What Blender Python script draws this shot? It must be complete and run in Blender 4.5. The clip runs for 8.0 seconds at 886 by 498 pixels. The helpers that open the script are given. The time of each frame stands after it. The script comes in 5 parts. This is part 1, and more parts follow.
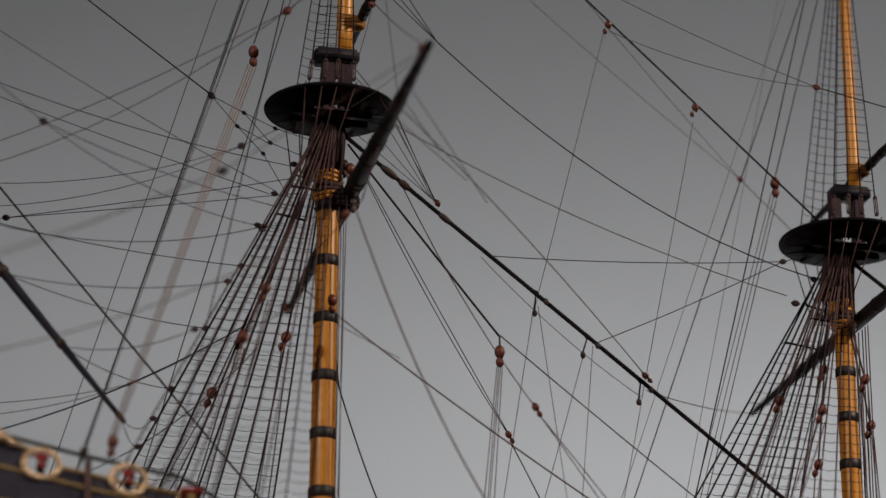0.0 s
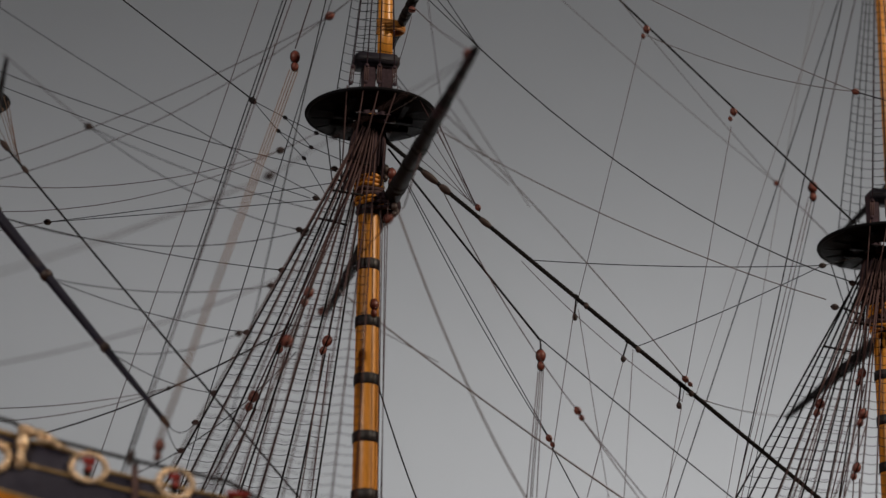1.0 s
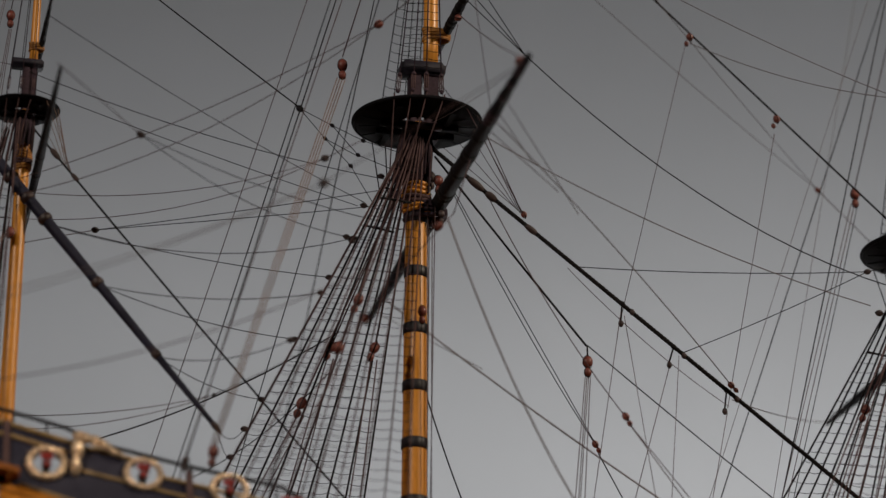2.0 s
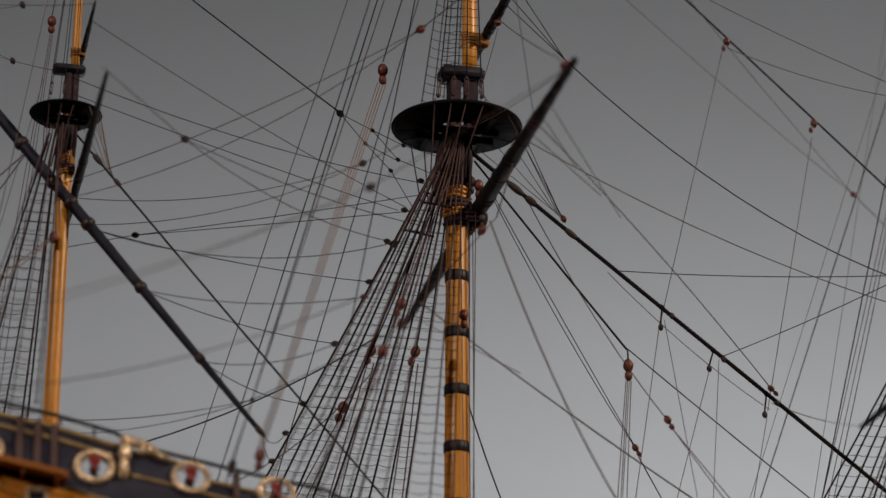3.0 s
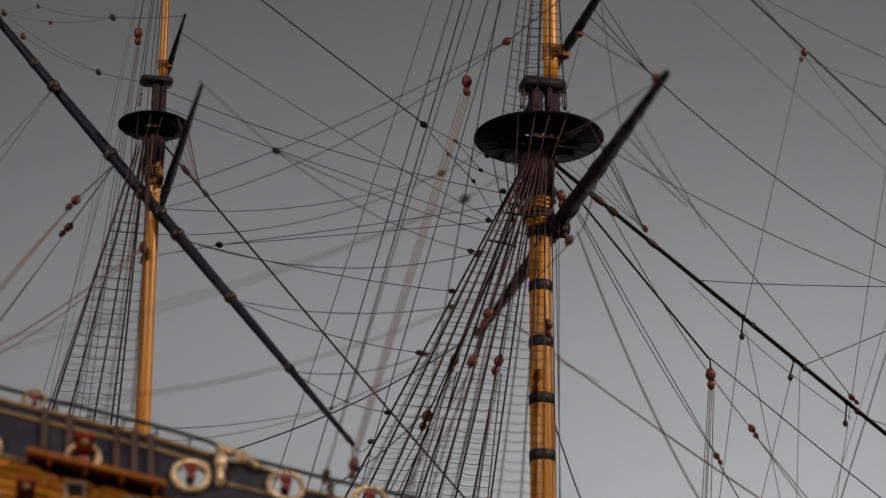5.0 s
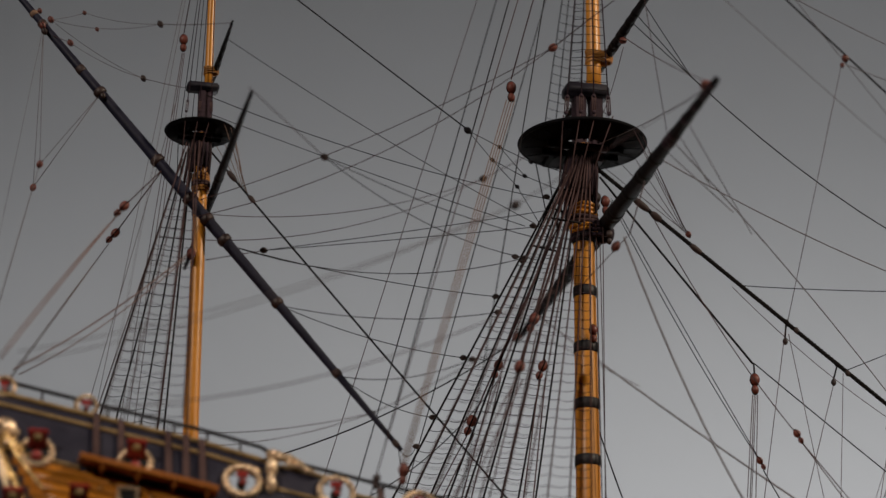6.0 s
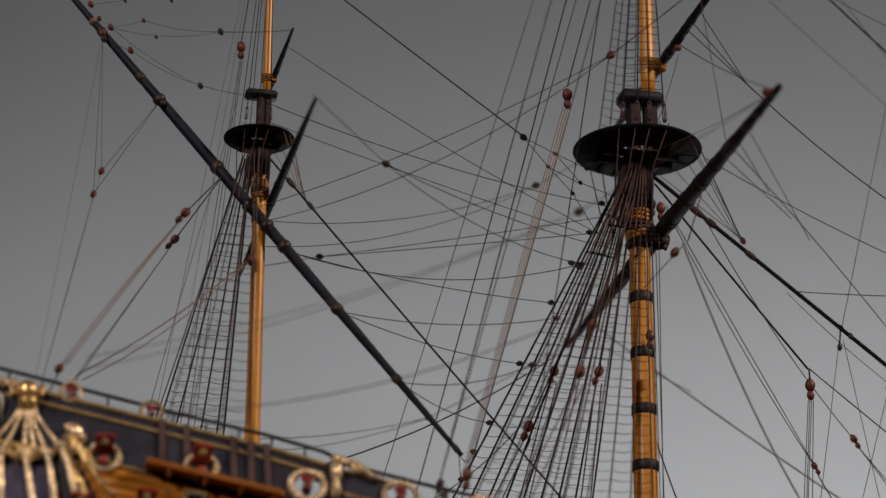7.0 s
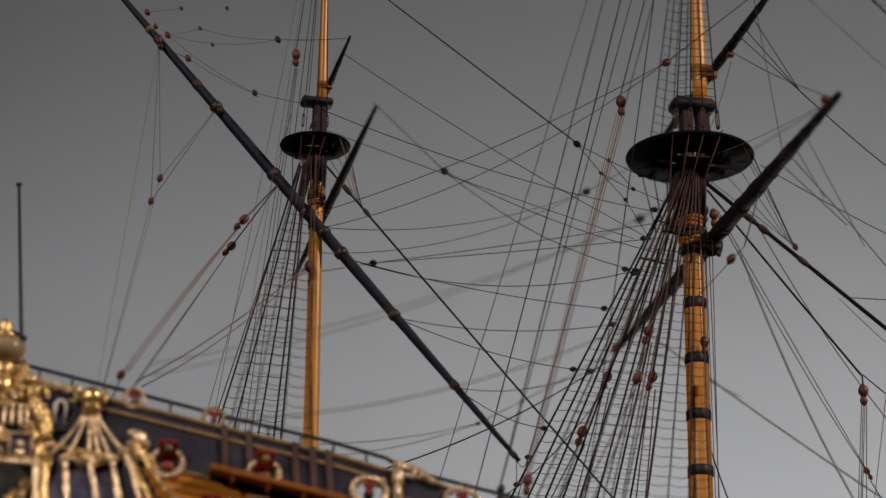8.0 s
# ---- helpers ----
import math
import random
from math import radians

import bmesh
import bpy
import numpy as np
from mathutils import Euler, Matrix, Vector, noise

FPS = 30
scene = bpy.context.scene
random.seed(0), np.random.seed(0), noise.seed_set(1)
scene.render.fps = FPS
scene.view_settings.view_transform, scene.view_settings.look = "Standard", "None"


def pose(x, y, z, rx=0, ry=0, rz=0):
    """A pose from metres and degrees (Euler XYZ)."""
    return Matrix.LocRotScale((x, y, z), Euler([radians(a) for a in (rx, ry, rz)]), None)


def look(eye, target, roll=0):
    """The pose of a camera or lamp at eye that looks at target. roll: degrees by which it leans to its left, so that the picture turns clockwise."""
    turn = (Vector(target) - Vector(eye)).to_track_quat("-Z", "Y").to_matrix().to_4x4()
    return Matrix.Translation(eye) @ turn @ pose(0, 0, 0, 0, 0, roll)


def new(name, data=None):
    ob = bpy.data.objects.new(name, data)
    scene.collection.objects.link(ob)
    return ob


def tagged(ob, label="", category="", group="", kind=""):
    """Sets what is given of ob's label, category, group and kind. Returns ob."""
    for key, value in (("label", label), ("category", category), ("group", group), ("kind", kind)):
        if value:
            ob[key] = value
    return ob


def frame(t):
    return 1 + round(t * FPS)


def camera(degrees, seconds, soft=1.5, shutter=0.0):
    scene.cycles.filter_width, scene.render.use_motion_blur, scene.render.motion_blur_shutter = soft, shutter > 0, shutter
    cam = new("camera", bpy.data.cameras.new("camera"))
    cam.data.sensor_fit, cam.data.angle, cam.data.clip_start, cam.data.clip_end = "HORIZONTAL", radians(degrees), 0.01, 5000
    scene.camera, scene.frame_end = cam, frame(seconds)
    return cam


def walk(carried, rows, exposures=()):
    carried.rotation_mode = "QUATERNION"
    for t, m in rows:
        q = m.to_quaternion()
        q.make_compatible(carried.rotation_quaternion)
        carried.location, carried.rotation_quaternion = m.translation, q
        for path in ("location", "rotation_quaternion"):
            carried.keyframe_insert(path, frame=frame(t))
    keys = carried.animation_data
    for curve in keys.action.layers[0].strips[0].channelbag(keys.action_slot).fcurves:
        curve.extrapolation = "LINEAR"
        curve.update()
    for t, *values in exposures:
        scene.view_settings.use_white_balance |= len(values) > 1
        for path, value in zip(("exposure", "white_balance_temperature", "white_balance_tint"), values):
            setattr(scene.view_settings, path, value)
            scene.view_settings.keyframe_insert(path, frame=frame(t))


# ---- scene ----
cam = camera(19.0, 8.0, soft=1.4)
PATH = [
    (0, (-0.352, -1.892, 1.381), (0.075, -0.075, 2.101), 0.3),
    (0.5, (-0.366, -1.893, 1.38), (0.059, -0.077, 2.101), 0.3),
    (1, (-0.381, -1.892, 1.38), (0.042, -0.076, 2.101), 0.3),
    (1.5, (-0.399, -1.894, 1.378), (0.022, -0.077, 2.102), 0.3),
    (3, (-0.45, -1.889, 1.369), (-0.029, -0.077, 2.103), 0.1),
    (3.5, (-0.466, -1.89, 1.372), (-0.047, -0.077, 2.104), 0.2),
    (4, (-0.48, -1.89, 1.369), (-0.062, -0.078, 2.104), 0.2),
    (4.5, (-0.495, -1.893, 1.369), (-0.08, -0.079, 2.104), 0.2),
    (6, (-0.544, -1.895, 1.369), (-0.134, -0.081, 2.105), 0.2),
    (6.5, (-0.567, -1.895, 1.367), (-0.157, -0.082, 2.105), 0.2),
    (7, (-0.589, -1.895, 1.364), (-0.181, -0.083, 2.105), 0.2),
    (7.5, (-0.614, -1.897, 1.365), (-0.206, -0.084, 2.105), 0.2),
    (8, (-0.631, -1.897, 1.364), (-0.226, -0.084, 2.106), 0.2),
]
walk(cam, [(t, look(eye, target, roll)) for t, eye, target, roll in PATH])
cam.data.dof.use_dof = True
cam.data.dof.focus_distance = 2.11
cam.data.dof.aperture_fstop = 3.2

# ---- world and light ----
world = bpy.data.worlds.new("gallery")
world.use_nodes = True
scene.world = world
world.node_tree.nodes["Background"].inputs[0].default_value = (0.55, 0.62, 0.75, 1)
world.node_tree.nodes["Background"].inputs[1].default_value = 0.02


def lamp(name, kind, eye, target, watts, colour, **more):
    data = bpy.data.lights.new(name, kind)
    data.energy, data.color = watts, colour
    for key, value in more.items():
        if key == "size":
            data.shape, data.size, data.size_y = "RECTANGLE", value[0], value[1]
        elif key == "spread":
            data.spread = radians(value)
        elif key == "spot":
            data.spot_size, data.spot_blend, data.shadow_soft_size = radians(value[0]), 0.6, value[1]
    ob = new(name, data)
    ob.matrix_world = look(eye, target)
    return ob


# two unseen lamps added for the back wall's gradient, and two spots on the model
lamp("wall_gradient_lamp", "AREA", (2.15, 2.40, 1.2), (2.15, 3.2, 1.6), 125, (0.995, 0.98, 0.970), size=(3.6, 0.15))
lamp("wall_gradient_lamp", "AREA", (1.30, 2.40, 1.6), (1.30, 3.2, 3.32), 3.1, (0.99, 0.98, 0.98), size=(4.0, 0.15), spread=28)
lamp("model_spot", "SPOT", (1.9, -1.5, 3.5), (-0.05, 0, 2.05), 190, (1.0, 0.84, 0.66), spot=(40, 0.06))
# unseen fill from the left, added to brighten the stern carving
lamp("model_spot", "SPOT", (-2.4, -2.2, 3.5), (-0.33, 0, 1.97), 165, (1.0, 0.88, 0.76), spot=(40, 0.06))


# ---- materials ----
def material(name, colour, rough=0.6, metal=0.0, vary=0.25, grain=60.0, stretch=(1, 1, 1), bump=0.15, depth=0.0004, coat=0.0, spec=0.5):
    """A painted, wooden or twisted surface: two scales of uneven colour, fine relief, uneven gloss."""
    mat = bpy.data.materials.new(name)
    mat.use_nodes = True
    nodes, links = mat.node_tree.nodes, mat.node_tree.links
    bsdf = nodes["Principled BSDF"]
    bsdf.inputs["Roughness"].default_value, bsdf.inputs["Metallic"].default_value = rough, metal
    bsdf.inputs["Coat Weight"].default_value, bsdf.inputs["Coat Roughness"].default_value = coat, 0.25
    bsdf.inputs["Specular IOR Level"].default_value = spec
    coords, place = nodes.new("ShaderNodeTexCoord"), nodes.new("ShaderNodeMapping")
    place.inputs["Scale"].default_value = stretch
    links.new(coords.outputs["Object"], place.inputs["Vector"])
    fine, broad = nodes.new("ShaderNodeTexNoise"), nodes.new("ShaderNodeTexNoise")
    fine.inputs["Scale"].default_value, fine.inputs["Detail"].default_value = grain * 8, 6
    broad.inputs["Scale"].default_value, broad.inputs["Detail"].default_value = grain, 3
    for tex in (fine, broad):
        links.new(place.outputs["Vector"], tex.inputs["Vector"])
    both = nodes.new("ShaderNodeMath")
    both.operation = "ADD"
    links.new(fine.outputs["Fac"], both.inputs[0])
    links.new(broad.outputs["Fac"], both.inputs[1])
    ramp = nodes.new("ShaderNodeMapRange")
    ramp.inputs["From Min"].default_value, ramp.inputs["From Max"].default_value = 0.65, 1.35
    ramp.inputs["To Min"].default_value, ramp.inputs["To Max"].default_value = 1 - vary, 1 + vary
    links.new(both.outputs[0], ramp.inputs["Value"])
    tint = nodes.new("ShaderNodeVectorMath")
    tint.operation = "SCALE"
    tint.inputs[0].default_value = colour
    links.new(ramp.outputs["Result"], tint.inputs["Scale"])
    links.new(tint.outputs["Vector"], bsdf.inputs["Base Color"])
    gloss = nodes.new("ShaderNodeMapRange")
    gloss.inputs["From Min"].default_value, gloss.inputs["From Max"].default_value = 0.3, 0.7
    gloss.inputs["To Min"].default_value, gloss.inputs["To Max"].default_value = max(0.05, rough - 0.12), min(1, rough + 0.12)
    links.new(broad.outputs["Fac"], gloss.inputs["Value"])
    links.new(gloss.outputs["Result"], bsdf.inputs["Roughness"])
    relief = nodes.new("ShaderNodeBump")
    relief.inputs["Strength"].default_value, relief.inputs["Distance"].default_value = bump, depth
    links.new(fine.outputs["Fac"], relief.inputs["Height"])
    links.new(relief.outputs["Normal"], bsdf.inputs["Normal"])
    return mat


MAST = material("varnished_pine", (0.64, 0.260, 0.030), 0.42, vary=0.26, grain=40, stretch=(6, 6, 0.5), coat=0.15)
BAND = material("black_band", (0.013, 0.011, 0.015), 0.55)
SPAR = material("black_spar_paint", (0.012, 0.011, 0.014), 0.72, vary=0.5, grain=70, bump=0.4, spec=0.14)
LATEEN = material("blue_black_spar_paint", (0.011, 0.011, 0.027), 0.55, vary=0.4, grain=70, bump=0.4, spec=0.3)
TOPS = material("dark_top_paint", (0.007, 0.007, 0.009), 0.8, vary=0.4, grain=60, spec=0.08)
HEAD = material("masthead_paint", (0.044, 0.028, 0.037), 0.75, vary=0.4, grain=60, spec=0.15)
CAPS = material("worn_cap_paint", (0.016, 0.014, 0.023), 0.6, vary=0.4, grain=60, spec=0.3)
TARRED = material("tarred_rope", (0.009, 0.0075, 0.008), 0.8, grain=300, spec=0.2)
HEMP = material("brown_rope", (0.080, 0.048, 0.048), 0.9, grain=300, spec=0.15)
PARREL = material("golden_brown_parrel", (0.36, 0.155, 0.030), 0.65, vary=0.4, grain=200)
VANG = material("faded_rope", (0.15, 0.125, 0.122), 0.9, grain=300, spec=0.15)
BLEACHED = material("bleached_rope", (0.25, 0.175, 0.155), 0.9, grain=300, spec=0.15)
PALE = material("tan_rope", (0.215, 0.135, 0.095), 0.9, grain=300, spec=0.15)
WOOD = material("block_wood", (0.155, 0.037, 0.026), 0.5, vary=0.35, grain=120, coat=0.08)
DARK = material("dark_block_wood", (0.034, 0.018, 0.017), 0.55, vary=0.35, grain=120)
NAVY = material("dark_blue_paint", (0.025, 0.0235, 0.042), 0.5, vary=0.25, grain=30)
GOLD = material("gilding", (0.82, 0.55, 0.24), 0.25, metal=0.72, vary=0.5, grain=80, bump=0.5, depth=0.0008)
# pale gilding; its light base also stands in for highlights on the carving
CREAM = material("pale_highlit_gilding", (0.81, 0.59, 0.385), 0.23, metal=0.5, vary=0.5, grain=80, bump=0.5, depth=0.0008, coat=0.3)
BONE = material("bone_white_paint", (0.66, 0.60, 0.54), 0.4, vary=0.25, grain=80)
YELLOW = material("ochre_paint", (0.47, 0.170, 0.016), 0.4, vary=0.25, grain=50, stretch=(0.4, 4, 4))
RED = material("red_paint", (0.31, 0.030, 0.025), 0.42, vary=0.25)
# black paint, also used for the shade inside ports and recesses
BLACK = material("black_paint_and_port_shade", (0.008, 0.008, 0.009), 0.7)
WALL = material("grey_wall", (0.42, 0.43, 0.443), 0.9, vary=0.02, grain=0.7, bump=0.05)
PLASTER = material("room_paint", (0.16, 0.16, 0.17), 0.9, vary=0.04, grain=1.0, bump=0.05)
FLOOR = material("oak_floor", (0.16, 0.11, 0.07), 0.5, vary=0.3, grain=3, stretch=(1, 8, 1))
MOULD = material("old_gilt_moulding", (0.40, 0.27, 0.12), 0.45, metal=0.3, vary=0.3, grain=150)
# redder than the ochre strakes, and darkened for the shade on the channel board
CHANNEL = material("shaded_red_ochre", (0.40, 0.130, 0.018), 0.42, vary=0.3, grain=50, stretch=(0.4, 4, 4))
SKID = material("skid_timber", (0.085, 0.044, 0.042), 0.6, vary=0.3, grain=60)
LILAC = material("slate_lilac_paint", (0.10, 0.09, 0.15), 0.2, vary=0.25, grain=30, coat=0.8)
HORN = material("horn_glazing", (0.36, 0.26, 0.17), 0.3, vary=0.2, grain=60)
STAND = material("stand_varnish", (0.10, 0.05, 0.03), 0.35, vary=0.3, grain=10, stretch=(1, 6, 6), coat=0.3)


# ---- mesh helpers ----
def mesh_from(name, bm, mat, smooth=True):
    data = bpy.data.meshes.new(name)
    bm.to_mesh(data)
    bm.free()
    data.materials.append(mat)
    if smooth:
        data.shade_smooth()
    return data


def thing(name, label, category, group="", kind="", at=(0, 0, 0)):
    ob = new(name)
    ob.location = at
    return tagged(ob, label, category, group, kind)


def part(name, bm, mat, parent=None, label="", smooth=True):
    """Links a bmesh as one mesh object under a thing or a part."""
    ob = new(name, mesh_from(name, bm, mat, smooth))
    if parent is not None:
        ob.parent = parent
        ob.matrix_parent_inverse = Matrix.Translation(parent.location).inverted() if parent.parent is None else Matrix()
    return tagged(ob, label)


def ring_frame(way):
    way = Vector(way).normalized()
    side = way.cross(Vector((0, 0, 1)))
    if side.length < 1e-4:
        side = Vector((1, 0, 0))
    side.normalize()
    return side, side.cross(way)


def tube(bm, points, radii, sides=8, cap=True):
    """A round bar along points; radii is one number or one for each point."""
    points = [Vector(p) for p in points]
    if not isinstance(radii, (list, tuple)):
        radii = [radii] * len(points)
    rings = []
    for i, p in enumerate(points):
        way = points[min(i + 1, len(points) - 1)] - points[max(i - 1, 0)]
        a, b = ring_frame(way)
        rings.append([bm.verts.new(p + radii[i] * (math.cos(2 * math.pi * k / sides) * a + math.sin(2 * math.pi * k / sides) * b)) for k in range(sides)])
    for low, high in zip(rings, rings[1:]):
        for k in range(sides):
            bm.faces.new((low[k], low[(k + 1) % sides], high[(k + 1) % sides], high[k]))
    if cap:
        bm.faces.new(rings[0][::-1])
        bm.faces.new(rings[-1])
    return bm


def turned(profile, sides=24, at=(0, 0, 0), bm=None):
    """A solid turned about z from (radius, height) pairs, closed at both ends."""
    bm = bm or bmesh.new()
    rings = []
    for r, z in profile:
        rings.append([bm.verts.new((at[0] + r * math.cos(2 * math.pi * k / sides), at[1] + r * math.sin(2 * math.pi * k / sides), at[2] + z)) for k in range(sides)])
    for low, high in zip(rings, rings[1:]):
        for k in range(sides):
            bm.faces.new((low[k], low[(k + 1) % sides], high[(k + 1) % sides], high[k]))
    bm.faces.new(rings[0][::-1])
    bm.faces.new(rings[-1])
    return bm


def box(size, at=(0, 0, 0), bevel=0.0, bm=None, turn=None):
    bm = bm or bmesh.new()
    m = Matrix.Translation(at) @ (turn or Matrix()) @ Matrix.Diagonal((*size, 1))
    made = bmesh.ops.create_cube(bm, size=1.0, matrix=m)
    if bevel:
        edges = {e for v in made["verts"] for e in v.link_edges}
        bmesh.ops.bevel(bm, geom=list(edges), offset=bevel, segments=2, affect="EDGES")
    return bm


def sagging(a, b, sag, steps=None):
    a, b = Vector(a), Vector(b)
    steps = steps or (2 if sag == 0 else 12)
    return [a.lerp(b, i / (steps - 1)) - Vector((0, 0, 4 * sag * (i / (steps - 1)) * (1 - i / (steps - 1)))) for i in range(steps)]


def rope(name, label, a, b, r, mat, sag=0.0, group="running rigging", category="rope"):
    """One rope from a to b; sag is how far its middle hangs below the chord."""
    ob = part(name, tube(bmesh.new(), sagging(a, b, sag), r, 6), mat)
    return tagged(ob, label, category, group)


# ---- the room ----
def slab(name, size, at, mat):
    return tagged(part(name, box(size, at), mat, smooth=False), kind="structure")


tagged(slab("wall_north", (9.0, 0.2, 4.6), (0, 3.3, 2.1), WALL), "plain grey painted back wall, softly washed from below", "wall")
tagged(slab("wall_south", (9.0, 0.2, 4.6), (0, -4.3, 2.1), PLASTER), "plain dark grey painted gallery wall", "wall")
tagged(slab("wall_west", (0.2, 7.4, 4.6), (-4.6, -0.5, 2.1), PLASTER), "plain dark grey painted gallery wall", "wall")
tagged(slab("wall_east", (0.2, 7.4, 4.6), (4.6, -0.5, 2.1), PLASTER), "plain dark grey painted gallery wall", "wall")
tagged(slab("floor", (9.0, 7.4, 0.2), (0, -0.5, -0.1), FLOOR), "dark oak gallery floor", "floor")
tagged(slab("ceiling", (9.4, 7.8, 0.2), (0, -0.5, 4.5), PLASTER), "plain dark grey gallery ceiling", "ceiling")

# ---- the hull ----
# x, rail height, half breadth at the rail, greatest half breadth
STATIONS = ((-0.560, 1.996, 0.074, 0.092), (-0.526, 1.988, 0.078, 0.104), (-0.457, 1.972, 0.086, 0.118), (-0.387, 1.958, 0.088, 0.126),
            (-0.312, 1.942, 0.096, 0.134), (-0.262, 1.928, 0.103, 0.138), (-0.186, 1.912, 0.108, 0.143), (-0.118, 1.9005, 0.111, 0.145), (-0.092, 1.885, 0.112, 0.146), (-0.05, 1.880, 0.114, 0.147),
            (0.12, 1.875, 0.116, 0.148), (0.30, 1.880, 0.112, 0.145), (0.45, 1.925, 0.100, 0.132), (0.58, 1.940, 0.074, 0.100), (0.68, 1.950, 0.012, 0.016))


def station(x):
    """Rail height and the two half breadths at x, smoothly between the stations."""
    for a, b in zip(STATIONS, STATIONS[1:]):
        if a[0] <= x <= b[0]:
            f = (x - a[0]) / (b[0] - a[0])
            return tuple(p + (q - p) * f for p, q in zip(a[1:], b[1:]))
    return STATIONS[0][1:] if x < STATIONS[0][0] else STATIONS[-1][1:]


def bulwark_gap(x):
    """How far the planking ends below the rail: the waist has an open rail on stanchions."""
    f = min(max((x + 0.232) / 0.022, 0.0), 1.0)
    return 0.0085 + 0.0090 * f * f * (3 - 2 * f)


def side_y(x, z):
    """Half breadth of the hull at x and height z."""
    rail, top, wide = station(x)
    f = (rail - z) / 0.15
    if f < 1:
        return top + (wide - top) * (1 - (1 - max(f, 0)) ** 2)
    g = min((f - 1) / 1.3, 1)
    return wide * math.sqrt(max(0.0, 1 - g ** 2.6)) + 0.003


# ---- masts ----
def build_mast(name, label, x, low, mast_r, top_z, top_x, top_r, cap_z, cap_x, pole_x, pole_r, pole_top, bands):
    """A lower mast with hoops, its round top, cap and topmast. mast_r: radius at the foot and at the top."""
    mast = thing(name, label, "mast", "masts", at=(x, 0, low))
    r0, r1 = mast_r
    span = top_z - low
    part("lower_mast", turned([(r0 + (r1 - r0) * i / 12, span * i / 12) for i in range(13)], 32, (x, 0, low)), MAST, mast)
    part("masthead", box((r1 * 1.2, r1 * 1.6, cap_z - top_z + 0.004), (x - r1 * 0.3, 0, (top_z + cap_z) / 2), 0.001), HEAD, mast, "dark painted square masthead", smooth=False)
    part("topmast_heel", box((pole_r * 1.6, pole_r * 2.0, cap_z - top_z + 0.016), (pole_x + 0.0008, 0, (top_z + cap_z) / 2 - 0.006), 0.001), HEAD, mast, "dark painted topmast heel", smooth=False)
    part("collar", turned([(r1 + 0.0004, -0.050 * top_r / 0.051), (r1 + 0.0018, -0.030 * top_r / 0.051), (r1 + 0.0022, 0.0)], 24, (x, 0, top_z - 0.002)), HEAD, mast, "dark seized rope collar")
    for z, h in bands:
        r = r0 + (r1 - r0) * (z - low) / span
        part("mast_hoop", turned([(r + 0.0002, -h / 2), (r + 0.0008, -h / 2 + 0.0006), (r + 0.0008, h / 2 - 0.0006), (r + 0.0002, h / 2)], 32, (x, 0, z)), BAND, mast, "black painted hoop")
    build_top(mast, top_x, top_z, top_r)
    part("cap", box((cap_x[1] - cap_x[0], r1 * 2.6, top_r * 0.22), ((cap_x[0] + cap_x[1]) / 2, 0, cap_z), top_r * 0.045), CAPS, mast, "black mast cap block with rounded corners")
    part("topmast", turned([(pole_r * (1 - 0.35 * i / 10), (pole_top - cap_z) * i / 10) for i in range(11)], 24, (pole_x, 0, cap_z)), MAST, mast)
    return mast


def build_top(mast, x, z, r):
    """A round fighting top: a dished board floor on trestle and cross trees, with a rim."""
    bm = turned([(r * 0.36, -0.0013), (r * 0.55, -0.0012), (r * 0.965, 0.0), (r * 0.985, 0.0012), (r * 0.985, 0.003), (r * 0.95, 0.003), (r * 0.5, 0.0026), (r * 0.36, 0.0024)], 48, (x, 0, z))
    ends = [f for f in bm.faces if len(f.verts) > 4]
    low, high = (list(f.verts) for f in ends)
    bmesh.ops.delete(bm, geom=ends, context="FACES_ONLY")
    low.reverse()
    for k in range(48):
        bm.faces.new((high[k], high[(k + 1) % 48], low[(k + 1) % 48], low[k]))
    bmesh.ops.recalc_face_normals(bm, faces=bm.faces)
    top = part("top", bm, TOPS, mast, "round black platform")
    rim = bmesh.new()
    pts = [(x + r * math.cos(a), r * math.sin(a), z + 0.002) for a in (2 * math.pi * k / 64 for k in range(65))]
    tube(rim, pts, r * 0.035, 8, cap=False)
    part("rim", rim, TOPS, top)
    for s in (-1, 1):
        part("trestle_tree", box((r * 1.25, r * 0.10, r * 0.11), (x, s * r * 0.17, z - r * 0.085), 0.0006), TOPS, top, smooth=False)
        part("cross_tree", box((r * 0.10, r * 1.5, r * 0.08), (x + s * r * 0.42, 0, z - r * 0.05), 0.0006), TOPS, top, smooth=False)
    part("bolster", box((r * 0.56, r * 0.12, r * 0.09), (x + r * 0.06, -r * 0.26, z - r * 0.13), 0.0008), HEAD, top, "worn brown bolster")
    for k in range(16):
        a = 2 * math.pi * (k + 0.5) / 16
        knee = box((r * 0.62, r * 0.030, r * 0.016), (0, 0, 0), 0.0003)
        bmesh.ops.transform(knee, verts=knee.verts, matrix=Matrix.Translation((x, 0, z - 0.0015)) @ Matrix.Rotation(a, 4, "Z") @ Matrix.Translation((r * 0.62, 0, 0)))
        part("knee", knee, TOPS, top, smooth=False)
    return top


